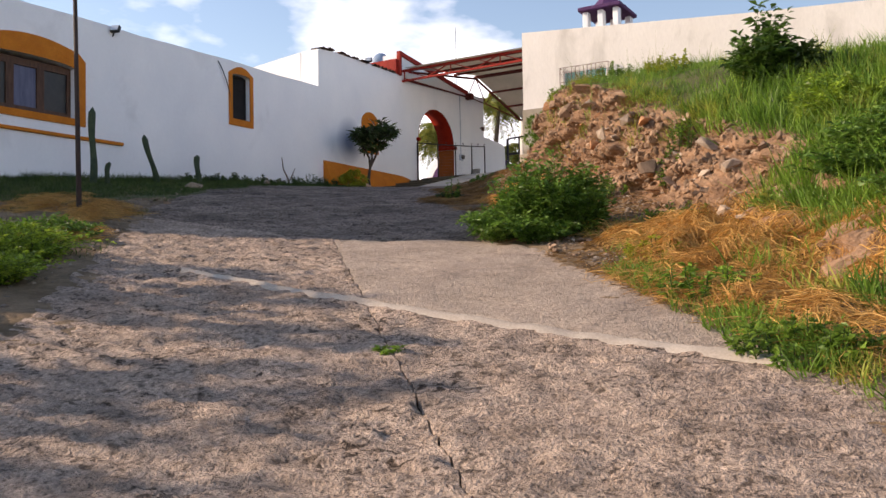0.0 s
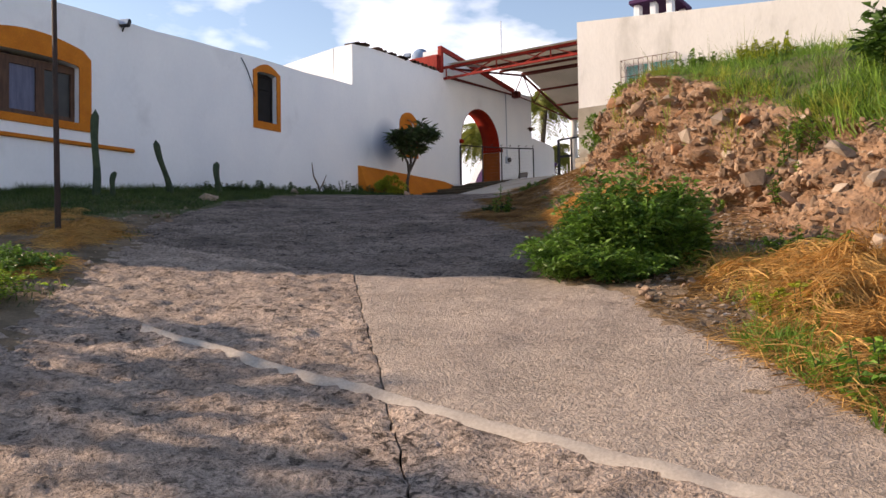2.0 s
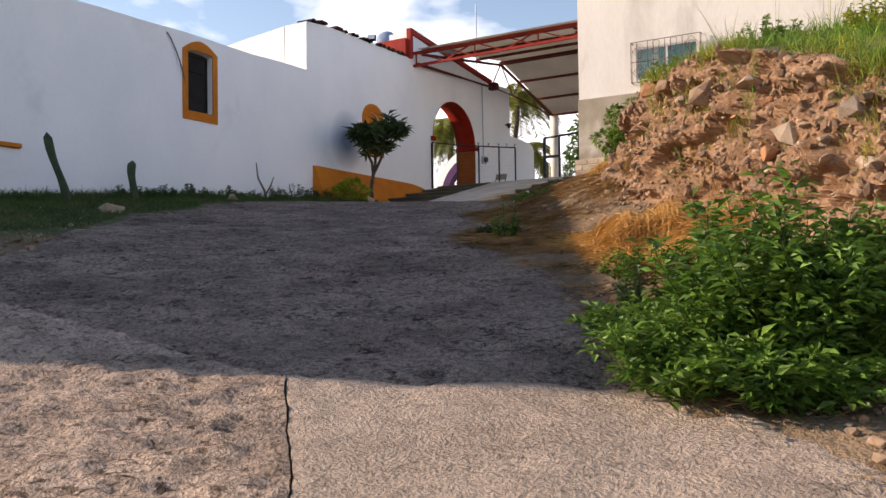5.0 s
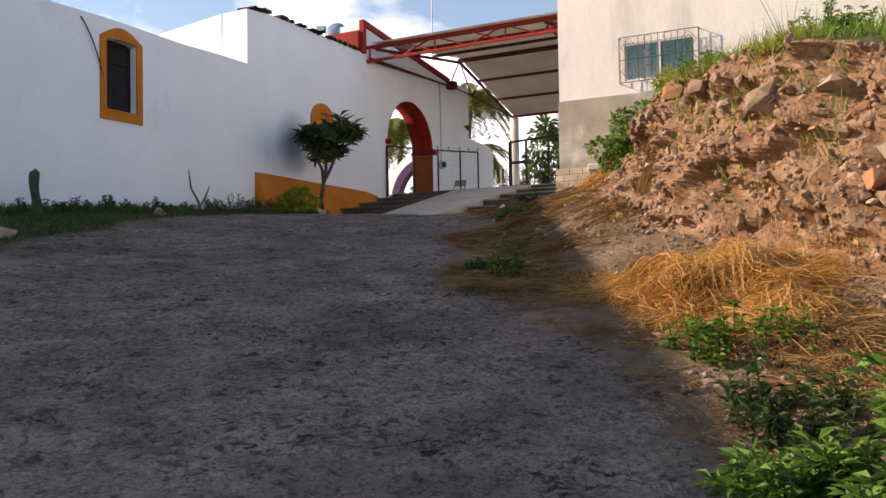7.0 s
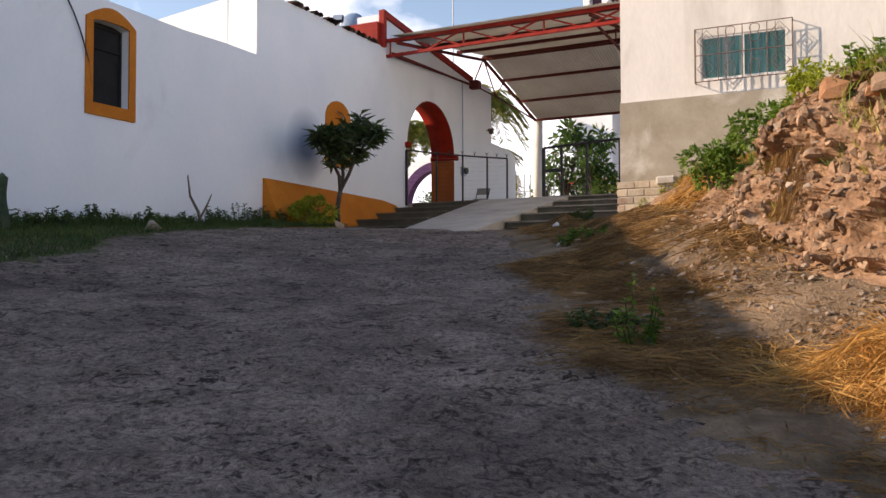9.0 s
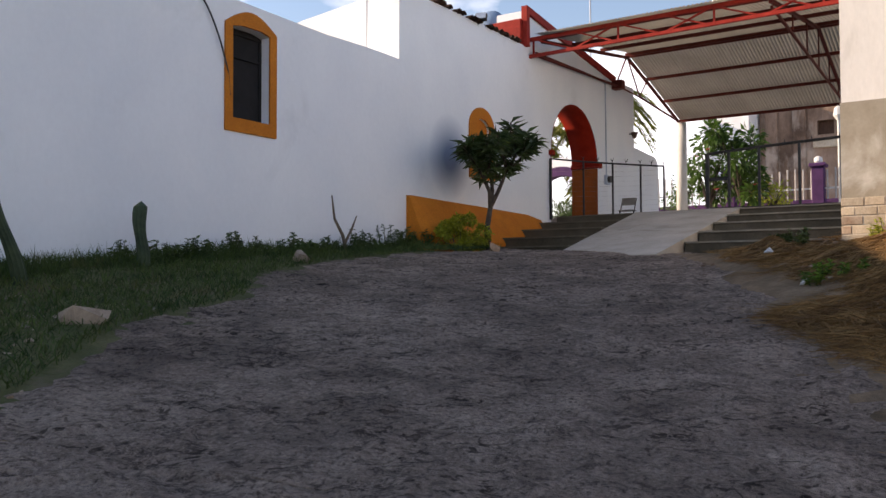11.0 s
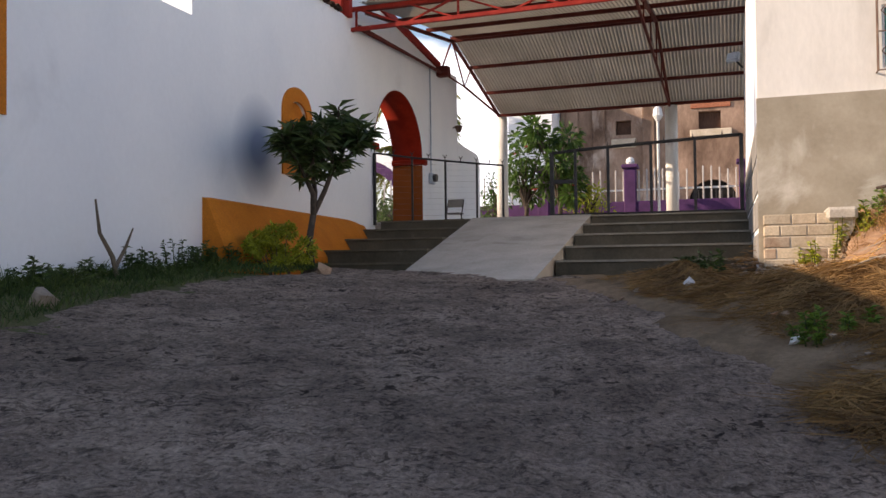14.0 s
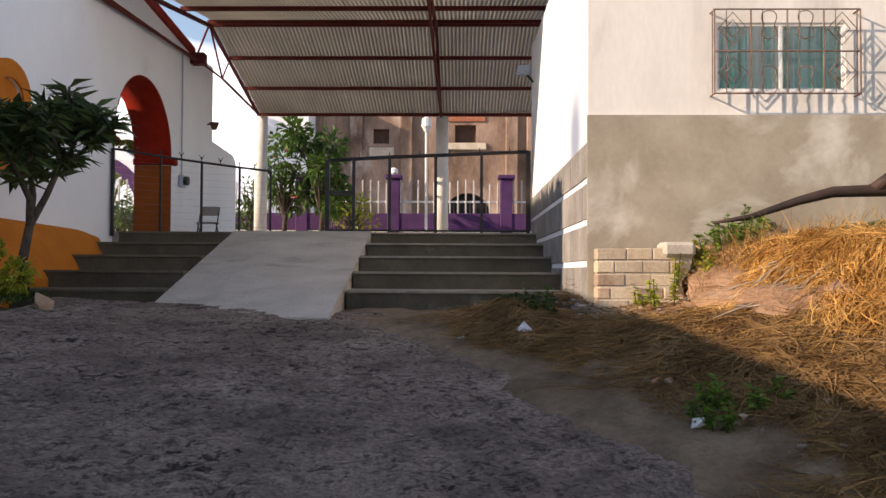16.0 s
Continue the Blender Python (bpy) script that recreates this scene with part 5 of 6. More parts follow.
def straw_heap(n, r, s, wide, high, tilt, mat, label, long=(0.16, 0.50), thin=(0.004, 0.010)):
    """Cut straw thrown down in wisps: curved strands that run side by side in a wisp, the wisps lying every way over a lumpy mound."""
    c, d = math.cos(radians(tilt)), math.sin(radians(tilt))
    n = int(n * 1.35)
    per = 18
    w = max(4, n // per)
    a, q = rng.uniform(0, 2 * math.pi, w), np.sqrt(rng.uniform(0, 1, w))
    q = q * (0.75 + 0.5 * np.array([noise.noise(Vector((math.cos(t) * 1.5 + r, math.sin(t) * 1.5 + s, 0))) for t in a]))
    own = np.repeat(np.arange(w), per)
    m = len(own)
    u = (q * np.cos(a) * wide[0])[own] + rng.normal(0, 0.055, m)
    v = (q * np.sin(a) * wide[1])[own] + rng.normal(0, 0.055, m)
    turn = rng.uniform(0, 2 * math.pi, w)[own] + rng.normal(0, 0.5, m)
    bend = rng.normal(0, 1.3, w)[own] + rng.normal(0, 0.9, m)
    length = rng.uniform(*long, m)
    layer = np.clip(rng.uniform(0.1, 1.0, w)[own] + rng.normal(0, 0.12, m), 0.02, 1.1)
    arch = np.abs(rng.normal(0, 0.10, w))[own] * (1.0 if mat == "straw" else 0.35)
    lift = rng.normal(0, 0.05, m) * (1.0 if mat == "straw" else 0.4)
    half = rng.uniform(*thin, m) / 2
    lean = rng.uniform(-1.0, 1.0, m)
    rows = []
    x, y = u.copy(), v.copy()
    for k in range(5):
        f = k / 4
        rr, ss = r + x * c - y * d, s + x * d + y * c
        p = on_ground(rr, ss)
        far = np.sqrt((x / wide[0]) ** 2 + (y / wide[1]) ** 2)
        lump = np.array([0.75 + 0.9 * noise.noise(Vector((a0 * 2.3, b0 * 2.3, 6.0))) for a0, b0 in zip(rr, ss)])
        p[:, 2] += 0.015 + high * np.clip(1 - far, 0, 1) * layer * lump + length * (arch * 4 * f * (1 - f) + np.abs(lift) * f)
        side = np.column_stack([-np.sin(turn), np.cos(turn), lean]) * (half * (1.0 - 0.6 * f))[:, None]
        rows += [p - side, p + side]
        x, y = x + np.cos(turn) * length / 4, y + np.sin(turn) * length / 4
        turn = turn + bend / 4
    verts = np.stack(rows, 1).reshape(-1, 3)
    k = np.arange(m)[:, None] * 10
    faces = np.concatenate([k + [2 * j, 2 * j + 1, 2 * j + 3, 2 * j + 2] for j in range(4)], 0)
    me = bpy.data.meshes.new("straw")
    me.from_pydata(verts.tolist(), [], faces.tolist())
    me.materials.append(MAT[mat])
    return tagged(new("straw", me), label, "straw", kind="stuff")


straw_heap(6500, 4.85, 6.1, (1.0, 2.0), 0.42, 5, "straw", "heap of cut golden straw beside the road")
straw_heap(1500, 4.35, 3.4, (0.5, 1.8), 0.12, 5, "straw", "loose straw along the road edge")
straw_heap(2200, 4.05, 4.6, (0.35, 1.6), 0.06, 5, "straw", "straw spilling over the concrete edge")
straw_heap(1300, 4.2, 7.0, (0.6, 0.7), 0.04, 5, "straw_brown", "brown litter between bush and straw", (0.08, 0.3))
straw_heap(900, 4.1, 5.2, (0.45, 0.9), 0.06, 5, "straw", "thin scatter of straw on the road edge")
straw_heap(6000, 4.45, 12.1, (0.75, 1.3), 0.34, 15, "straw", "heap of golden straw under the cut bank")
straw_heap(1700, 4.5, 10.4, (0.6, 1.0), 0.10, 15, "straw_brown", "thin dry straw at the foot of the bank")
straw_heap(2600, 3.45, 13.6, (0.7, 1.5), 0.05, 10, "straw_brown", "brown straw on the road edge")
straw_heap(1900, 3.9, 16.5, (0.55, 1.3), 0.08, 0, "straw_brown", "small heap of brown straw on the verge")
straw_heap(1500, 5.2, 18.4, (0.6, 1.6), 0.03, 20, "straw_brown", "brown straw scattered over the verge")
straw_heap(3000, 5.5, 21.2, (0.45, 1.1), 0.16, -30, "straw_brown", "dry straw heaped before the steps")
straw_heap(3600, 6.6, 18.5, (0.9, 1.5), 0.16, -20, "straw", "golden straw sliding down beside the house")
straw_heap(2600, 6.9, 19.1, (0.6, 0.9), 0.10, -20, "straw", "dry golden grass over the mound by the house")
straw_heap(4600, 5.5, 18.9, (0.8, 1.6), 0.10, -20, "straw_brown", "dry brown stalks down the mound")
straw_heap(1500, 3.95, 17.0, (0.4, 0.9), 0.07, 10, "straw_brown", "brown straw along the concrete edge")
straw_heap(1700, 4.7, 17.3, (0.7, 1.0), 0.05, 10, "straw_brown", "brown straw over the dark verge soil")
straw_heap(1500, 7.6, 17.2, (0.9, 1.3), 0.2, -20, "straw", "golden straw over the bank by the house")
straw_heap(1200, 5.2, 15.6, (0.5, 0.9), 0.08, 10, "straw_brown", "thin straw at the end of the cut")
straw_heap(1300, 4.0, 15.2, (0.6, 1.0), 0.04, 10, "straw_brown", "thin brown straw over dark soil")
straw_heap(1500, 5.5, 19.8, (0.6, 1.2), 0.06, 20, "straw_brown", "dry grass litter beside the steps")
straw_heap(1800, 4.0, 10.9, (0.55, 1.7), 0.03, 10, "straw_brown", "scattered dry stalks on dark soil", (0.08, 0.3))
straw_heap(1000, 5.0, 20.2, (0.4, 1.1), 0.03, 10, "straw_brown", "thin litter of straw on the road side", (0.08, 0.25))
straw_heap(900, 4.3, 9.2, (0.5, 0.8), 0.05, 10, "straw_brown", "dry litter beneath the bush")
straw_heap(2000, -3.6, 12.6, (0.9, 2.0), 0.12, 5, "straw", "dry yellow grass by the pole", (0.15, 0.4))
straw_heap(2200, 5.5, 4.2, (0.7, 1.6), 0.18, 5, "straw", "golden straw on the lower slope")
straw_heap(1500, -2.6, 11.6, (0.5, 1.6), 0.15, 5, "straw", "dry yellow grass tufts beside the road", (0.2, 0.5))
straw_heap(1000, -2.4, 9.0, (0.5, 1.0), 0.12, 5, "straw", "dry grass at the road edge", (0.2, 0.45))


def stalks(n, x, y, wide, tall, mat, label):
    """Standing dead stalks, leaning every way."""
    px, py = x + rng.normal(0, wide, n), y + rng.normal(0, wide * 0.7, n)
    p = np.array([(a, b, ground_z(a, b) - 0.02) for a, b in zip(px, py)])
    return strips("dry_stalks", p, upright(n, 0.45), rng.uniform(*tall, n), rng.uniform(0.003, 0.007, n), rng.uniform(0.2, 1.4, n), mat, label, "dry stalks")


stalks(420, -6.75, 19.9, 0.28, (0.2, 0.55), "straw_brown", "dead brown stalks beside the broken wall")
stalks(260, -6.2, 19.9, 0.35, (0.2, 0.5), "straw", "dry golden stalks on the mound")
stalks(240, 0.2, 6.9, 0.4, (0.15, 0.35), "straw", "dry grass stems along the straw heap")


def weed_patch(n, x, y, wide, high, leaf, mat, label, name="weeds"):
    """A low leafy patch: stems with leaves thickest near the top, uneven outline."""
    w = thing(name, label, "weeds")
    at, way = [], []
    stems = bmesh.new()
    for k in range(max(3, n // 12)):
        a, q = random.random() * 6.283, math.sqrt(random.random())
        bx, by = x + wide * q * math.cos(a), y + wide * 0.8 * q * math.sin(a)
        h = high * (1 - 0.55 * q * q) * random.uniform(0.55, 1.15)
        lean = Vector((math.cos(a) * q, math.sin(a) * q, 0)) * 0.35 * h
        z = ground_z(bx, by)
        foot, tip = Vector((bx, by, z - 0.02)), Vector((bx, by, z + h)) + lean
        add_tube(stems, [foot, foot.lerp(tip, 0.5) + lean * 0.1, tip], [0.008, 0.006, 0.003], 4, False)
        for j in range(22):
            u = random.uniform(0.2, 1.0)
            t = random.random() * 6.283
            at.append(foot.lerp(tip, u))
            way.append((math.cos(t), math.sin(t), random.uniform(-0.3, 0.8)))
    part("stem", stems, "leaf_dark", w)
    m = len(at)
    leaves("foliage", at, way, rng.uniform(*leaf, m), 0.48, mat, w)
    return w


def bush(name, x, y, wide, high, n, leaf, mat, label, lumps=14, flat=1.0, z0=None):
    """A dense bush: woody stems under many overlapping lumps of leaves."""
    b = thing(name, label, "bush")
    z = ground_z(x, y) if z0 is None else z0
    stems, at, way = bmesh.new(), [], []
    for k in range(lumps):
        a, q = 6.283 * k / lumps + random.uniform(-0.4, 0.4), random.uniform(0.05, 0.95)
        c = Vector((x + wide * q * math.cos(a), y + wide * q * math.sin(a) * flat, z + high * random.uniform(0.05, 1.0) * (1 - 0.4 * q * q)))
        rad = random.uniform(0.55, 1.0) * 1.25 * min(wide, high) / math.sqrt(lumps)
        add_tube(stems, [(x + 0.3 * wide * math.cos(a), y + 0.3 * wide * math.sin(a), z - 0.05), Vector((x, y, z)).lerp(c, 0.6), c], [0.010, 0.007, 0.003], 5, False)
        for j in range(n // lumps):
            d = Vector((random.gauss(0, 1), random.gauss(0, 1), random.gauss(0.25, 0.9))).normalized()
            p = c + d * rad * random.uniform(0.55, 1.12) * (1 + 0.3 * noise.noise(d * 3 + c))
            if p.z < z + 0.02:
                p.z = z + 0.02 + random.random() * 0.1
            at.append(p)
            way.append(d + Vector((random.gauss(0, 0.5), random.gauss(0, 0.5), random.gauss(-0.15, 0.4))))
    part("stem", stems, "twig", b)
    leaves("foliage", at, way, rng.uniform(*leaf, len(at)), 0.5, mat, b)
    return b


def leafy_bush(name, x, y, wide, high, stems, leaf, mat, label, flat=1.0, droop=0.5):
    """A weedy bush: many arching stems from one foot, leaflets in twos and threes all along them, ragged outline."""
    b = thing(name, label, "bush")
    rnd = random.Random(int(x * 100 + y * 31))
    wood, at, way = bmesh.new(), [], []
    for k in range(stems):
        a, q = rnd.uniform(0, 6.283), math.sqrt(rnd.random())
        out = Vector((math.cos(a), math.sin(a) * flat, 0))
        fx, fy = x + out.x * wide * 0.45 * q, y + out.y * wide * 0.45 * q
        foot = Vector((fx, fy, ground_z(fx, fy) - 0.03))
        h = high * rnd.uniform(0.45, 1.12) * (1 - 0.45 * q)
        reach = wide * 0.62 * q * rnd.uniform(0.6, 1.25)
        pts = []
        for j in range(7):
            u = j / 6
            pts.append(foot + out * reach * u ** 1.3 + Vector((0.05 * math.sin(5 * u + k), 0.05 * math.cos(4 * u + k), h * (u - droop * q * 0.45 * u * u) / (1 - droop * q * 0.45) * (1 - 0.25 * droop * q * u ** 3))))
        add_tube(wood, pts, [0.008 * (1 - 0.8 * j / 6) for j in range(7)], 4, False)
        nodes = int(12 + 10 * h / high)
        for j in range(nodes):
            u = 0.12 + 0.88 * (j + rnd.random()) / nodes
            i = min(5, int(u * 6))
            p = pts[i].lerp(pts[i + 1], u * 6 - i)
            t0 = rnd.uniform(0, 6.283)
            for e in range(rnd.choice((3, 4, 5))):
                t = t0 + e * 1.4 + rnd.gauss(0, 0.3)
                d = Vector((math.cos(t), math.sin(t), rnd.uniform(-0.35, 0.75))) + out * 0.35
                at.append(p + d * rnd.uniform(0.0, 0.06))
                way.append(d)
    part("stem", wood, "leaf_dark", b)
    leaves("foliage", at, way, rng.uniform(*leaf, len(at)) * (0.7 + 0.6 * rng.uniform(0, 1, len(at))), 0.46, mat, b)
    return b


MAT["leaf_lime"] = material("lime_leaf", (0.13, 0.22, 0.018), (0.30, 0.42, 0.05), 3.0, 0.5, bump=0.0, island=0.45, through_light=0.42)
MAT["leaf_bush"] = material("weed_leaf", (0.055, 0.135, 0.018), (0.17, 0.30, 0.05), 3.0, 0.5, bump=0.0, island=0.5, through_light=0.35)
leafy_bush("bush", -2.32, 8.85, 0.62, 1.30, 130, (0.05, 0.10), "leaf_bush", "large ragged green weed bush at the bank foot", 1.0, 0.3)
leafy_bush("bush", -1.80, 8.95, 0.42, 1.0, 60, (0.05, 0.10), "leaf_bush", "green weedy shrub beside the big bush", 1.0, 0.3)
leafy_bush("bush", -2.62, 8.4, 0.55, 0.55, 80, (0.04, 0.085), "leaf_bush", "low spreading leaves at the road edge", 1.0, 0.9)
leafy_bush("bush", -2.1, 8.35, 0.40, 0.5, 50, (0.04, 0.085), "leaf_bush", "low leafy weeds before the big bush", 1.0, 0.9)
leafy_bush("bush", -3.0, 8.95, 0.45, 0.40, 45, (0.04, 0.085), "leaf_bush", "low trailing weeds behind the bush", 1.0, 0.9)
leafy_bush("bush", -5.7, 3.4, 0.75, 0.55, 120, (0.035, 0.07), "leaf_lime", "bright green low weeds on the verge", 1.0, 0.8)
leafy_bush("bush", -6.65, 4.35, 0.85, 0.5, 120, (0.035, 0.07), "leaf_lime", "bright green leafy weeds by the road", 1.0, 0.8)
leafy_bush("bush", -5.0, 2.35, 0.6, 0.45, 70, (0.035, 0.07), "leaf_lime", "low lime-green weeds at the road edge", 1.0, 0.8)
leafy_bush("bush", -7.6, 5.5, 0.65, 0.36, 60, (0.035, 0.07), "leaf_bush", "green weeds behind the verge weeds", 1.0, 0.8)
leafy_bush("bush", 1.55, 8.4, 0.7, 0.6, 70, (0.05, 0.10), "leaf_bush", "leafy weeds growing in the tall grass")
leafy_bush("bush", 2.3, 7.3, 0.7, 0.55, 70, (0.05, 0.10), "leaf_bush", "broad-leaved weeds on the grassy slope")
leafy_bush("bush", 1.05, 9.9, 0.6, 0.55, 60, (0.05, 0.10), "leaf_lime", "light green weeds on the grassy slope")
bush("shrub", -6.0, 17.2, 0.36, 0.62, 1500, (0.05, 0.09), "leaf", "small green shrub on the end of the bank", 8)
bush("shrub", -5.35, 15.9, 0.4, 0.42, 1400, (0.04, 0.08), "leaf", "leafy weeds hanging on the bank corner", 8)
bush("shrub", -5.0, 15.9, 0.45, 0.35, 1200, (0.04, 0.08), "leaf_yellow", "yellow-green weeds on the bank corner", 8)
leafy_bush("shrub", 0.05, 11.3, 0.42, 1.35, 34, (0.09, 0.17), "leaf_mid", "dark leafy shrub standing on the bank", 1.0, 0.2)
bush("shrub", 0.6, 11.2, 0.35, 0.55, 900, (0.06, 0.13), "leaf_dark", "small dark shrub on the bank", 8)
bush("shrub", -14.05, 20.5, 0.46, 0.62, 4200, (0.035, 0.08), "leaf_yellow", "bright yellow-green bush under the tree", 14, z0=3.72)
for x, y, w, h, n, mat in ((-5.9, 12.75, 0.09, 0.5, 110, "leaf"), (-0.6, 9.0, 0.35, 0.3, 450, "leaf"), (0.35, 6.05, 0.5, 0.22, 500, "grass"), (1.35, 4.55, 0.4, 0.25, 450, "leaf"), (-0.35, 7.45, 0.35, 0.25, 380, "leaf_yellow"),
                           (-1.0, 10.6, 0.3, 0.35, 350, "leaf"), (-4.45, 14.75, 0.25, 0.25, 250, "leaf"), (-7.4, 20.3, 0.45, 0.35, 420, "leaf_yellow"), (-6.7, 20.35, 0.35, 0.35, 300, "leaf"),
                           (-8.6, 20.3, 0.4, 0.25, 300, "leaf_dark"), (-7.7, 17.3, 0.3, 0.16, 250, "leaf"), (-6.3, 13.3, 0.3, 0.15, 200, "leaf_dark"), (-1.12, 3.66, 0.07, 0.06, 30, "leaf"),
                           (-3.2, 9.9, 0.4, 0.35, 420, "leaf_dark"),
                           (-2.2, 11.0, 0.25, 0.3, 220, "leaf"), (-3.2, 14.3, 0.35, 0.35, 400, "leaf"), (-1.9, 13.4, 0.4, 0.4, 450, "leaf_yellow"), (2.6, 6.2, 0.5, 0.4, 600, "leaf_yellow"), (0.55, 8.45, 0.25, 0.25, 250, "leaf"), (-3.6, 11.0, 0.45, 0.3, 400, "leaf")):
    weed_patch(n, x, y, w, h, (0.035, 0.085), mat, "low leafy green weeds growing from the soil")
for k in range(16):
    y = 14.2 + 0.4 * k + random.uniform(-0.15, 0.15)
    weed_patch(120, -14.75 + random.uniform(0, 0.25), y, 0.2, random.uniform(0.18, 0.42), (0.04, 0.09), "leaf_dark", "dark weeds against the foot of the white wall")

# a bare twig by the wall
twig = thing("dry_plant", "bare forked grey twig by the wall", "plant")
part("stem", tube([(-14.6, 18.05, 3.6), (-14.6, 17.95, 3.9), (-14.62, 17.78, 4.15), (-14.62, 17.72, 4.5)], [0.03, 0.025, 0.02, 0.01], 6), "twig", twig)
part("stem", tube([(-14.6, 18.0, 3.8), (-14.6, 18.15, 4.0), (-14.58, 18.25, 4.22)], [0.022, 0.017, 0.008], 6), "twig", twig)


def cactus(x, y, z0, z1, lean, rad, label):
    """A ribbed columnar cactus, slightly crooked."""
    c = thing("cactus", label, "cactus", group="cacti along the wall")
    bm, sides, rings = bmesh.new(), 20, []
    for k in range(15):
        u = k / 14
        cx, cy = x + lean[0] * u + 0.03 * math.sin(u * 5), y + lean[1] * u + 0.02 * math.sin(u * 7)
        rr = rad * (0.95 + 0.1 * math.sin(u * 9)) * (1.0 if u < 0.9 else math.sqrt(max(0.0, 1 - ((u - 0.9) / 0.1) ** 2)) * 0.95 + 0.05)
        rings.append([bm.verts.new((cx + rr * (1 + 0.14 * (j % 2)) * math.cos(6.283 * j / sides), cy + rr * (1 + 0.14 * (j % 2)) * math.sin(6.283 * j / sides), z0 + (z1 - z0) * u)) for j in range(sides)])
    for a, b in zip(rings, rings[1:]):
        for j in range(sides):
            bm.faces.new((a[j], a[(j + 1) % sides], b[(j + 1) % sides], b[j]))
    bm.faces.new(rings[-1])
    part("stem", bm, "cactus", c)
    return c


cactus(-13.72, 10.62, 2.9, 4.72, (0.0, 0.02), 0.065, "tall dark green columnar cactus by the wall")
cactus(-13.75, 10.95, 2.9, 3.55, (0.05, 0.1), 0.05, "short stub of a columnar cactus")
cactus(-14.0, 12.62, 3.1, 4.36, (0.0, -0.38), 0.06, "leaning columnar cactus by the wall")
cactus(-14.30, 14.14, 3.25, 4.13, (0.0, 0.02), 0.065, "straight columnar cactus in the grass")


MAT["leaf_tree"] = material("frangipani_leaf", (0.032, 0.060, 0.020), (0.080, 0.120, 0.040), 3.0, 0.38, bump=0.0, island=0.4, through_light=0.25)


def frangipani(x, y, z0):
    """A small tree with forked grey stems and rosettes of long leaves at the twig ends."""
    t = thing("tree", "small frangipani tree with long dark leaves by the wall", "tree")
    wood, at, way, tips = bmesh.new(), [], [], []
    rnd = random.Random(5)

    def grow(p, d, length, rad, level):
        mid = p + d * length * 0.55 + Vector((rnd.gauss(0, 0.03), rnd.gauss(0, 0.03), 0))
        end = p + d * length + Vector((0, 0, 0.04))
        add_tube(wood, [p, mid, end], [rad, rad * 0.85, rad * 0.72], 7, level == 0)
        if level >= 1:
            tips.append((end, d))
        if level >= 2:
            tips.append((mid, d))
        if level >= 3:
            return
        for k in range(3):
            a = 6.283 * (k + rnd.random() * 0.6) / 3 + level
            n = (d + Vector((math.cos(a), math.sin(a), rnd.uniform(-0.15, 0.35 + 0.35 * level))) * (0.80 if level else 0.58)).normalized()
            grow(end, n, length * (0.66 if level else 0.80) * rnd.uniform(0.75, 1.25), rad * 0.68, level + 1)

    grow(Vector((x, y, z0)), Vector((0.03, 0.03, 1)).normalized(), 0.76, 0.062, 0)
    for p, d in tips:
        for k in range(17):
            a = 6.283 * k / 8 + rnd.random()
            at.append(p - d * 0.13 * rnd.random())
            way.append(Vector((math.cos(a), math.sin(a), rnd.uniform(-0.9, 0.6))) + d * 0.35)
    part("trunk", wood, "bark", t, smooth=True)
    leaves("crown", at, way, rng.uniform(0.18, 0.35, len(at)), 0.27, "leaf_tree", t)
    return t


frangipani(-13.95, 21.2, 3.72)


def palm(x, y, z0, z1, spread, seed):
    """A palm: ringed trunk and arching fronds of many leaflets."""
    t = thing("palm_tree", "tall palm tree behind the wall", "tree", group="palms beyond the wall")
    rnd = random.Random(seed)
    part("trunk", tube([(x + 0.15 * math.sin(k), y, z0 + (z1 - z0) * k / 8) for k in range(9)], [0.2 - 0.008 * k for k in range(9)], 10), "bark", t)
    at, way, ribs = [], [], bmesh.new()
    for k in range(30):
        a, lift = 6.283 * k / 30 * 2.6 + rnd.random(), rnd.uniform(-0.25, 0.9)
        pts = []
        for j in range(9):
            u = j / 8
            pts.append(Vector((x + math.cos(a) * spread * u, y + math.sin(a) * spread * u, z1 + spread * (lift * u - 0.95 * u * u))))
        add_tube(ribs, pts, [0.03 * (1 - 0.9 * j / 8) for j in range(9)], 4, False)
        side = Vector((-math.sin(a), math.cos(a), 0))
        for j in range(2, 64):
            u = j / 64 * 8
            p = pts[int(u)].lerp(pts[min(int(u) + 1, 8)], u % 1)
            for q in (-1, 1):
                at.append(p)
                way.append(side * q + Vector((math.cos(a) * 0.6, math.sin(a) * 0.6, -0.5 + rnd.gauss(0, 0.15))))
    part("rib", ribs, "leaf_yellow", t)
    leaves("fronds", at, way, rng.uniform(0.5, 0.85, len(at)), 0.085, "leaf_palm", t)
    return t


MAT["leaf_palm"] = material("palm_leaf", (0.09, 0.14, 0.02), (0.30, 0.30, 0.06), 2.0, 0.55, bump=0.0, island=0.4, through_light=0.35)
palm(-22.9, 48.0, 3.0, 12.4, 2.4, 3)
palm(-26.8, 47.0, 3.0, 10.9, 2.2, 4)
palm(-23.6, 50.0, 3.0, 9.6, 2.0, 8)


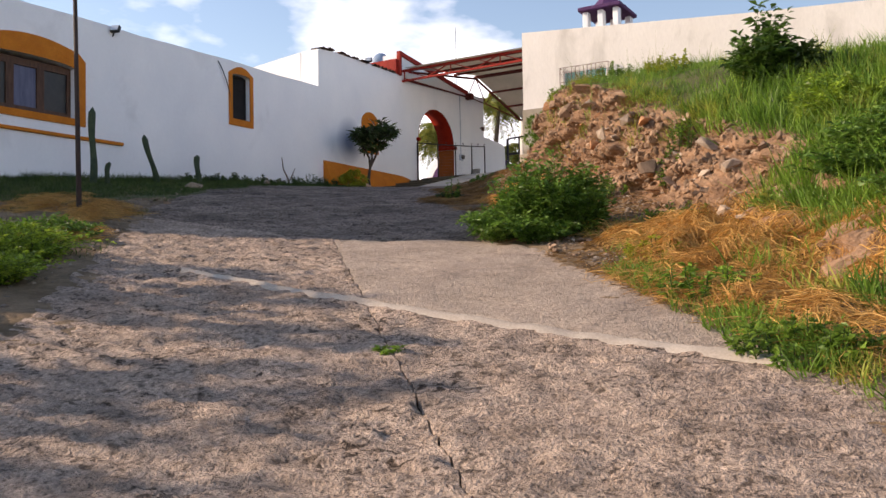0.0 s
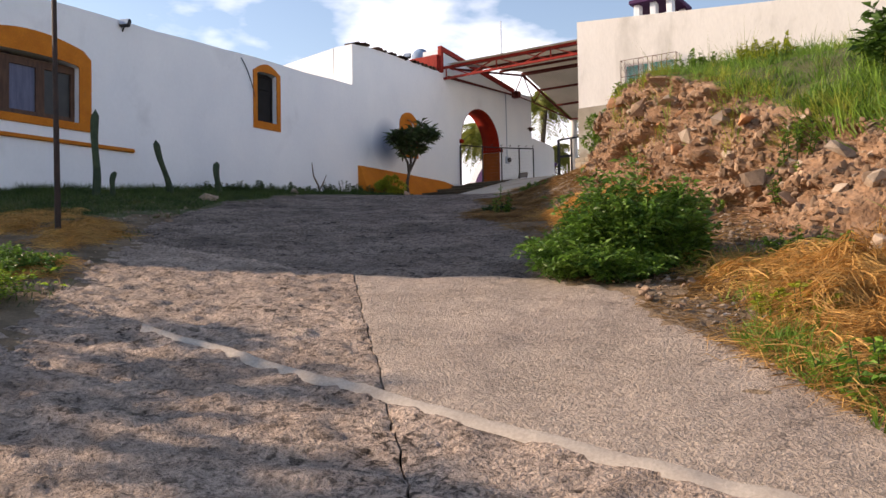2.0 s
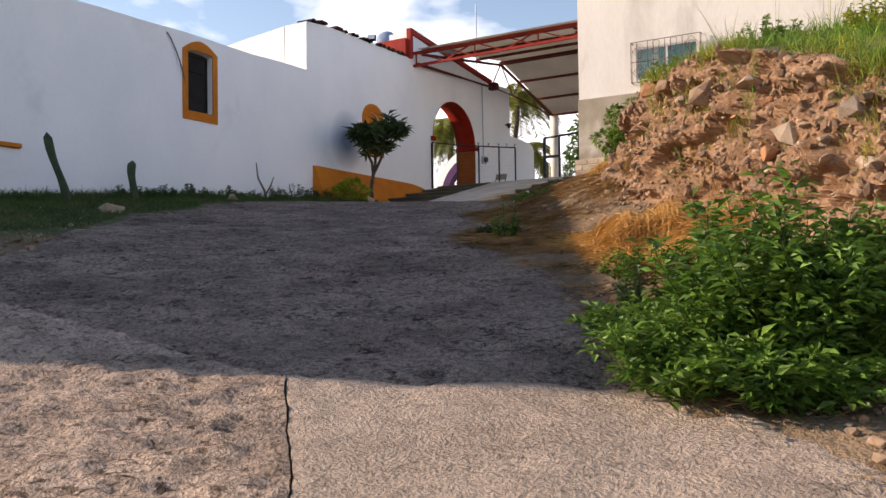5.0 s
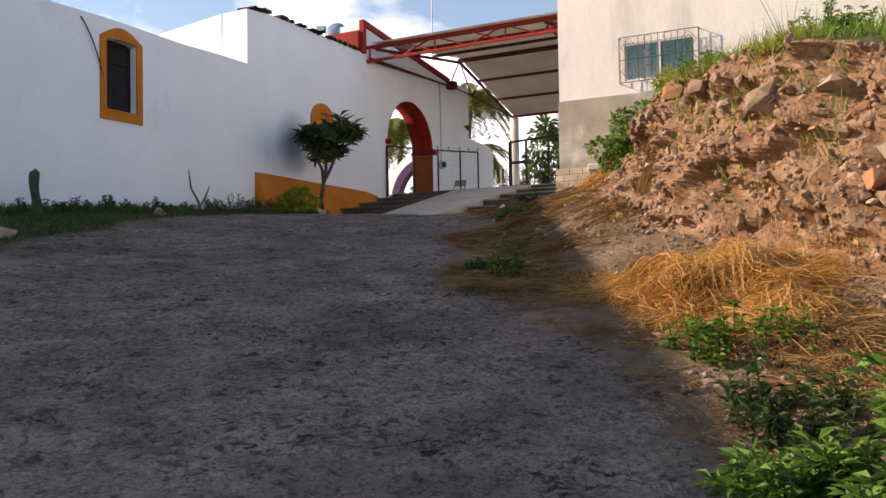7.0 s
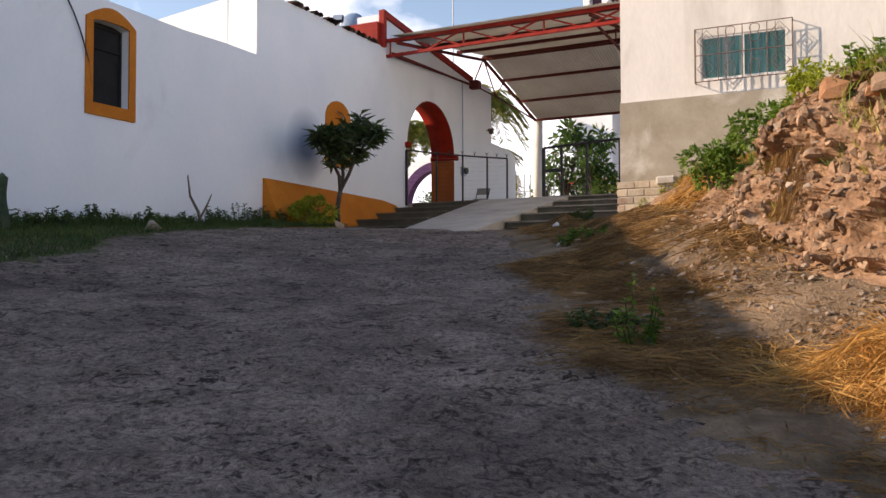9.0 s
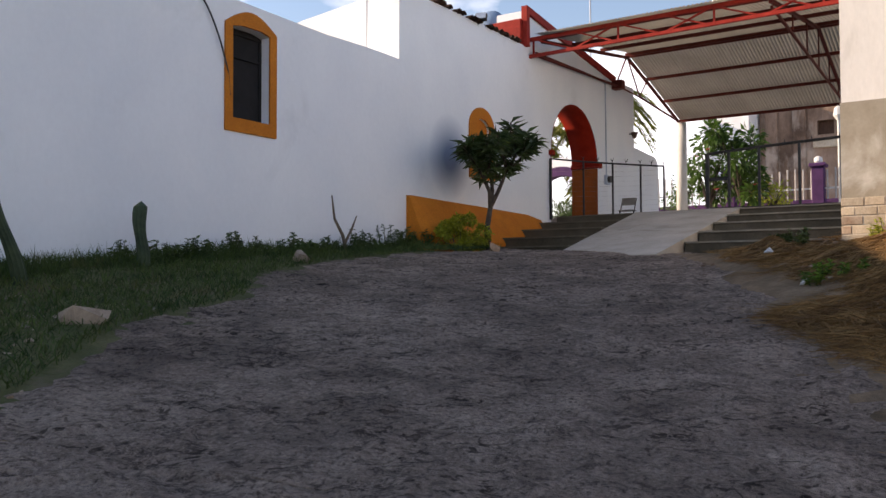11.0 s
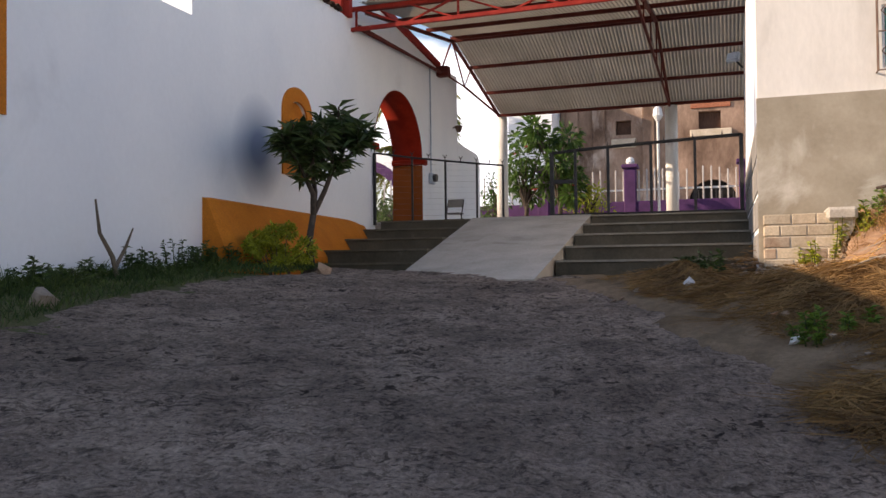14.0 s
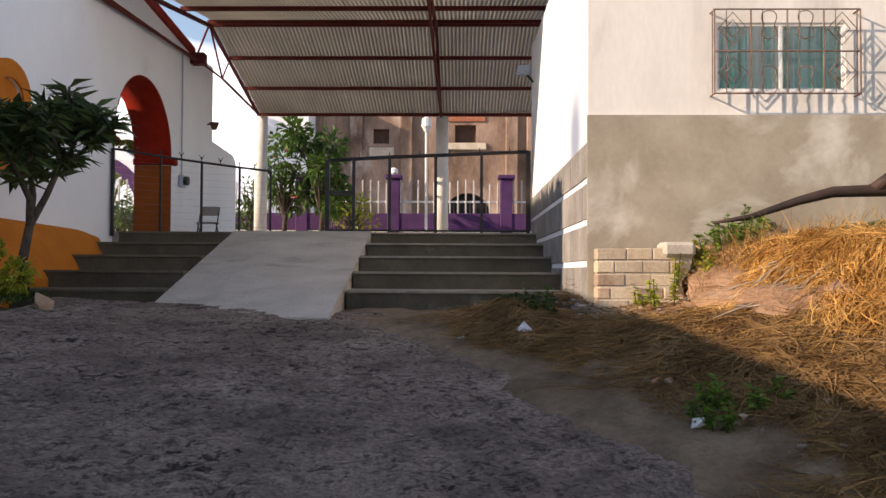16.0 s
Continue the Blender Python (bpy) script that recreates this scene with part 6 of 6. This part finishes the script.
def garden_tree(x, y, z0, high, wide, n, leaf, mat, label, seed):
    """A broad-leaved tree: trunk, limbs and clumps of leaves with gaps."""
    t = thing("tree", label, "tree")
    rnd = random.Random(seed)
    wood, at, way = bmesh.new(), [], []
    add_tube(wood, [(x, y, z0), (x + 0.05, y, z0 + high * 0.3), (x, y, z0 + high * 0.55)], [0.09, 0.07, 0.05], 8)
    for k in range(16):
        a, q = 6.283 * k / 16 * 2.4, rnd.uniform(0.25, 1.0)
        c = Vector((x + wide * q * math.cos(a), y + wide * q * math.sin(a), z0 + high * rnd.uniform(0.35, 1.0)))
        add_tube(wood, [(x, y, z0 + high * 0.3), Vector((x, y, z0 + high * 0.5)).lerp(c, 0.6), c], [0.04, 0.025, 0.008], 5, False)
        rad = rnd.uniform(0.25, 0.42)
        for j in range(n // 16):
            d = Vector((rnd.gauss(0, 1), rnd.gauss(0, 1), rnd.gauss(0.2, 0.9))).normalized()
            at.append(c + d * rad * rnd.uniform(0.3, 1.1))
            way.append(d + Vector((0, 0, -0.3)))
    part("trunk", wood, "bark", t, smooth=True)
    leaves("crown", at, way, rng.uniform(*leaf, len(at)), 0.42, mat, t)
    return t


garden_tree(-13.5, 37.2, 4.69, 3.5, 1.0, 1500, (0.16, 0.34), "leaf_mid", "leafy tree in the forecourt garden", 1)
garden_tree(-14.7, 37.6, 4.69, 3.3, 0.75, 1100, (0.15, 0.30), "leaf_mid", "slender leafy tree in the forecourt garden", 2)
garden_tree(-15.9, 38.2, 4.69, 2.0, 0.5, 500, (0.12, 0.24), "leaf_mid", "small leafy shrub beside the column", 6)
garden_tree(-12.6, 37.4, 4.69, 1.5, 0.6, 500, (0.10, 0.22), "leaf_yellow", "low flowering shrub by the fence", 9)
garden_tree(-19.0, 36.0, 4.2, 1.9, 1.2, 1400, (0.10, 0.2), "leaf_dark", "dark hedge seen through the archway", 11)
garden_tree(-17.4, 33.5, 4.2, 1.6, 0.8, 900, (0.10, 0.2), "leaf_dark", "dark garden bush behind the wall", 12)
MAT["flower"] = material("red_flower", (0.5, 0.05, 0.04), (0.6, 0.12, 0.08), 5.0, 0.6, bump=0.0)
for x, y, z in ((-14.9, 37.0, 7.4), (-14.5, 36.9, 7.6), (-13.0, 36.9, 6.3), (-14.2, 36.8, 6.2)):
    f = thing("flower", "red blossom in the garden tree", "flower", group="red blossoms")
    leaves("petals", [(x, y, z)] * 10, [(math.cos(a), math.sin(a), 0.5) for a in range(10)], rng.uniform(0.08, 0.14, 10), 0.6, "flower", f)

# a tree out on the verge whose shade lies over the road
garden_tree(-11.5, 0.9, 0.9, 3.8, 1.8, 2300, (0.14, 0.30), "leaf_dark", "spreading tree on the verge behind", 21)
garden_tree(-9.2, -1.4, 0.2, 3.8, 1.7, 1500, (0.14, 0.30), "leaf_dark", "smaller tree on the verge behind", 22)


# ---- stones ----
def rock_mesh(seed, flat):
    """A broken stone: the hull of a few scattered points, with flat faces and sharp edges."""
    rnd, bm = random.Random(seed), bmesh.new()
    for k in range(15):
        d = Vector((rnd.gauss(0, 1), rnd.gauss(0, 1), rnd.gauss(0, 1))).normalized()
        box_like = max(abs(d.x), abs(d.y), abs(d.z))
        d = d / box_like ** 0.6 * rnd.uniform(0.7, 0.95)
        bm.verts.new((d.x, d.y * 0.78, d.z * flat))
    bmesh.ops.convex_hull(bm, input=bm.verts)
    bmesh.ops.delete(bm, geom=[v for v in bm.verts if not v.link_faces], context="VERTS")
    bmesh.ops.recalc_face_normals(bm, faces=bm.faces)
    me = bpy.data.meshes.new("stone")
    bm.to_mesh(me), bm.free()
    return me


ROCKS = [rock_mesh(k + 1, 0.45 + 0.08 * (k % 5)) for k in range(9)]
MAT["rock_pale"] = material("pale_stone", (0.27, 0.20, 0.145), (0.42, 0.335, 0.26), 5.0, 0.93, bump=0.7, grain=35, each=0.25, depth=0.02)
MAT["rock_rust"] = material("rusty_stone", (0.34, 0.15, 0.07), (0.46, 0.24, 0.12), 5.0, 0.93, bump=0.7, grain=35, each=0.25, depth=0.02)
SETS = []
for m in ("rock", "rock_pale", "rock_rust"):
    for me in ROCKS:
        c = me.copy()
        c.materials.append(MAT[m])
        SETS.append(c)


def stone(x, y, z, size, parent, which=None):
    me = SETS[which if which is not None else (random.choice((0, 0, 9)) + random.randrange(9) if random.random() < 0.92 else random.randrange(27))]
    o = new("stone", me)
    o.parent = parent
    o.location = (x, y, z)
    o.rotation_euler = (random.gauss(0, 0.35), random.gauss(0, 0.35), random.random() * 6.283)
    o.scale = [size * random.uniform(0.75, 1.25) for _ in range(3)]
    return o


random.seed(12)
for k in range(460):
    s = random.uniform(6.6, 16.4)
    f = random.uniform(0.12, 1.0) ** 0.8
    if random.random() > (0.35 + 0.65 * f) * (1.0 if s < 12.5 else 0.5 + 0.3 * f):
        continue
    tr, tz, lr, lz, back = bank_at(s)
    z = tz + (lz - tz) * f
    r = tr + (lr - tr) * f + face_push(s, z)
    x, y = to_xy(r, s)
    big = random.random() ** 3
    stone(*to_xy(r + 0.015, s), z, 0.032 + 0.085 * big * (1.0 if s < 13 else 0.8), ground)
for s, f, size, which in ((14.6, 0.93, 0.22, 20), (13.9, 0.9, 0.2, 2), (12.6, 0.72, 0.30, 4), (11.3, 0.55, 0.26, 12), (10.5, 0.78, 0.24, 11), (9.9, 0.85, 0.2, 22), (12.0, 0.8, 0.26, 13), (11.4, 0.42, 0.2, 21), (9.2, 0.4, 0.24, 3), (8.6, 0.3, 0.22, 5), (10.9, 0.9, 0.22, 6), (7.2, 0.35, 0.2, 10), (6.9, 0.2, 0.24, 12), (6.7, 0.45, 0.2, 9), (6.4, 0.25, 0.22, 14), (7.6, 0.6, 0.22, 16), (6.2, 0.5, 0.18, 11), (8.2, 0.75, 0.26, 15)):
    tr, tz, lr, lz, back = bank_at(s)
    z = tz + (lz - tz) * f
    x, y = to_xy(tr + (lr - tr) * f + face_push(s, z) - 0.03, s)
    stone(x, y, z, size * 0.72, ground, which)
# small broken rubble set in the cut face and fallen below it
unit = bmesh.new()
bmesh.ops.create_icosphere(unit, subdivisions=1, radius=1.0)
UV = np.array([v.co[:] for v in unit.verts])
UF = np.array([[v.index for v in f.verts] for f in unit.faces])
unit.free()
rv, rf = [], []
for k in range(4600):
    s = random.uniform(6.2, 16.6)
    f = random.uniform(-0.12, 1.03)
    tr, tz, lr, lz, back = bank_at(s)
    if f < 0:
        r = tr + random.uniform(-0.9, 0.05)
        x, y = to_xy(r, s)
        z = ground_z(x, y)
    else:
        z = tz + (lz - tz) * f
        x, y = to_xy(tr + (lr - tr) * f + face_push(s, z), s)
    size = 0.010 + 0.05 * random.random() ** 3
    turn = np.array(Euler((random.random() * 6, random.random() * 6, random.random() * 6)).to_matrix())
    body = UV * rng.uniform(0.6, 1.25, (len(UV), 1)) * (size * np.array([random.uniform(0.7, 1.5), 1.0, random.uniform(0.4, 0.9)]))
    rf.append(UF + len(rv) * len(UV))
    rv.append(body @ turn.T + (x, y, z))
me = bpy.data.meshes.new("rubble")
me.from_pydata(np.concatenate(rv).tolist(), [], np.concatenate(rf).tolist())
MAT["rubble"] = material("broken_rubble", (0.18, 0.11, 0.068), (0.34, 0.235, 0.16), 4.0, 0.95, bump=0.5, grain=40, island=0.45)
me.materials.append(MAT["rubble"])
tagged(new("rubble", me), "broken stone rubble set in the earth cut", "rubble", kind="stuff")
# gravel and dry litter over the verges
gv, gf = [], []
for k in range(9000):
    if k % 6:
        s = random.uniform(2.0, 21.5)
        r = random.uniform(2.9, 5.5 if s < 16 else 7.2)
    else:
        s, r = random.uniform(3, 18), random.uniform(-4.2, -1.6)
    if curve_at(LEFT_EDGE, s) - 0.05 < r < curve_at(RIGHT_EDGE, s) + 0.1:
        continue
    x, y = to_xy(r, s)
    z = ground_z(x, y)
    size = 0.007 + 0.03 * random.random() ** 3
    body = UV * rng.uniform(0.6, 1.25, (len(UV), 1)) * (size * np.array([random.uniform(0.7, 1.5), 1.0, 0.7]))
    gf.append(UF + len(gv) * len(UV))
    gv.append(body + (x, y, z + 0.02))
me = bpy.data.meshes.new("gravel")
me.from_pydata(np.concatenate(gv).tolist(), [], np.concatenate(gf).tolist())
MAT["gravel"] = material("grey_gravel", (0.17, 0.13, 0.10), (0.36, 0.30, 0.25), 4.0, 0.95, bump=0.4, grain=40, island=0.5)
me.materials.append(MAT["gravel"])
tagged(new("gravel", me), "loose gravel strewn over the verges", "gravel", kind="stuff")
ls = rng.uniform(3, 22, 30000)
lp = on_ground(np.array([curve_at(RIGHT_EDGE, v) for v in ls]) + rng.uniform(-0.15, 2.6, 30000), ls)
lp = lp[patchy(lp, 1.1, -0.18)]
lp[:, 2] += 0.03
lt = rng.uniform(0, 6.283, len(lp))
strips("litter", lp, np.column_stack([np.cos(lt), np.sin(lt), rng.normal(0.05, 0.15, len(lp))]), rng.uniform(0.04, 0.17, len(lp)), rng.uniform(0.004, 0.009, len(lp)), rng.uniform(0, 0.4, len(lp)), "straw_brown", "dry stalks and litter on bare soil", "litter")
# loose stones and gravel at the foot of the bank and on the verges
for k in range(150):
    s = random.uniform(5, 20)
    r = curve_at(RIGHT_EDGE, s) + random.uniform(0.1, 1.9)
    x, y = to_xy(r, s)
    stone(x, y, ground_z(x, y) + 0.01, 0.018 + 0.06 * random.random() ** 4, ground)
for k in range(110):
    s = random.gauss(7.1, 0.55)
    x, y = to_xy(random.uniform(3.45, 4.9), s)
    stone(x, y, ground_z(x, y) + 0.04, 0.012 + 0.05 * random.random() ** 3, ground, random.randrange(9))
for k in range(60):
    s = random.uniform(6, 17)
    x, y = to_xy(random.uniform(-3.2, -1.8), s)
    stone(x, y, road_z(x, y) + 0.02, 0.015 + 0.05 * random.random() ** 3, ground)


def boulder(x, y, z, size, label, which):
    o = stone(x, y, z, size, None, which)
    o.name = "boulder"
    return tagged(o, label, "stone")


big = boulder(-12.17, 12.08, 2.97, 0.29, "pale round boulder at the road edge", 10)
big.rotation_euler, big.scale = (0.1, 0.2, 0.6), (0.22, 0.21, 0.28)
boulder(-13.75, 16.15, 3.5, 0.2, "flat grey stone in the grass by the wall", 12)
boulder(-13.2, 20.1, 3.74, 0.13, "brown stone beside the yellow bush", 1)
boulder(-5.95, 14.75, 2.74, 0.13, "loose pale stone on the bank foot", 13)
boulder(-5.6, 14.6, 2.74, 0.08, "small loose stone on the bank foot", 11)

# litter by the steps
MAT["paper"] = material("dirty_plastic", (0.55, 0.55, 0.54), (0.70, 0.70, 0.69), 9.0, 0.6, bump=0.4, grain=40)
for x, y, z, size in ((-8.75, 19.45, 3.55, 0.12), (-8.1, 18.2, 3.30, 0.07), (-9.3, 19.5, 3.46, 0.08), (-7.95, 17.2, 3.2, 0.05), (-9.0, 20.9, 3.66, 0.10)):
    o = stone(x, y, z, size, None, 0)
    o.data = ROCKS[3].copy()
    o.data.materials.append(MAT["paper"])
    o.name = "litter"
    tagged(o, "crumpled pale plastic litter on the soil", "litter", group="litter by the steps")
for x, y in ((-9.55, 19.3), (-9.42, 19.22), (-9.48, 19.02)):
    o = stone(x, y, road_z(x, y) + 0.02, 0.035, None, 5)
    o.name = "clod"
    tagged(o, "small dark clod lying on the road", "clod", group="clods on the road")
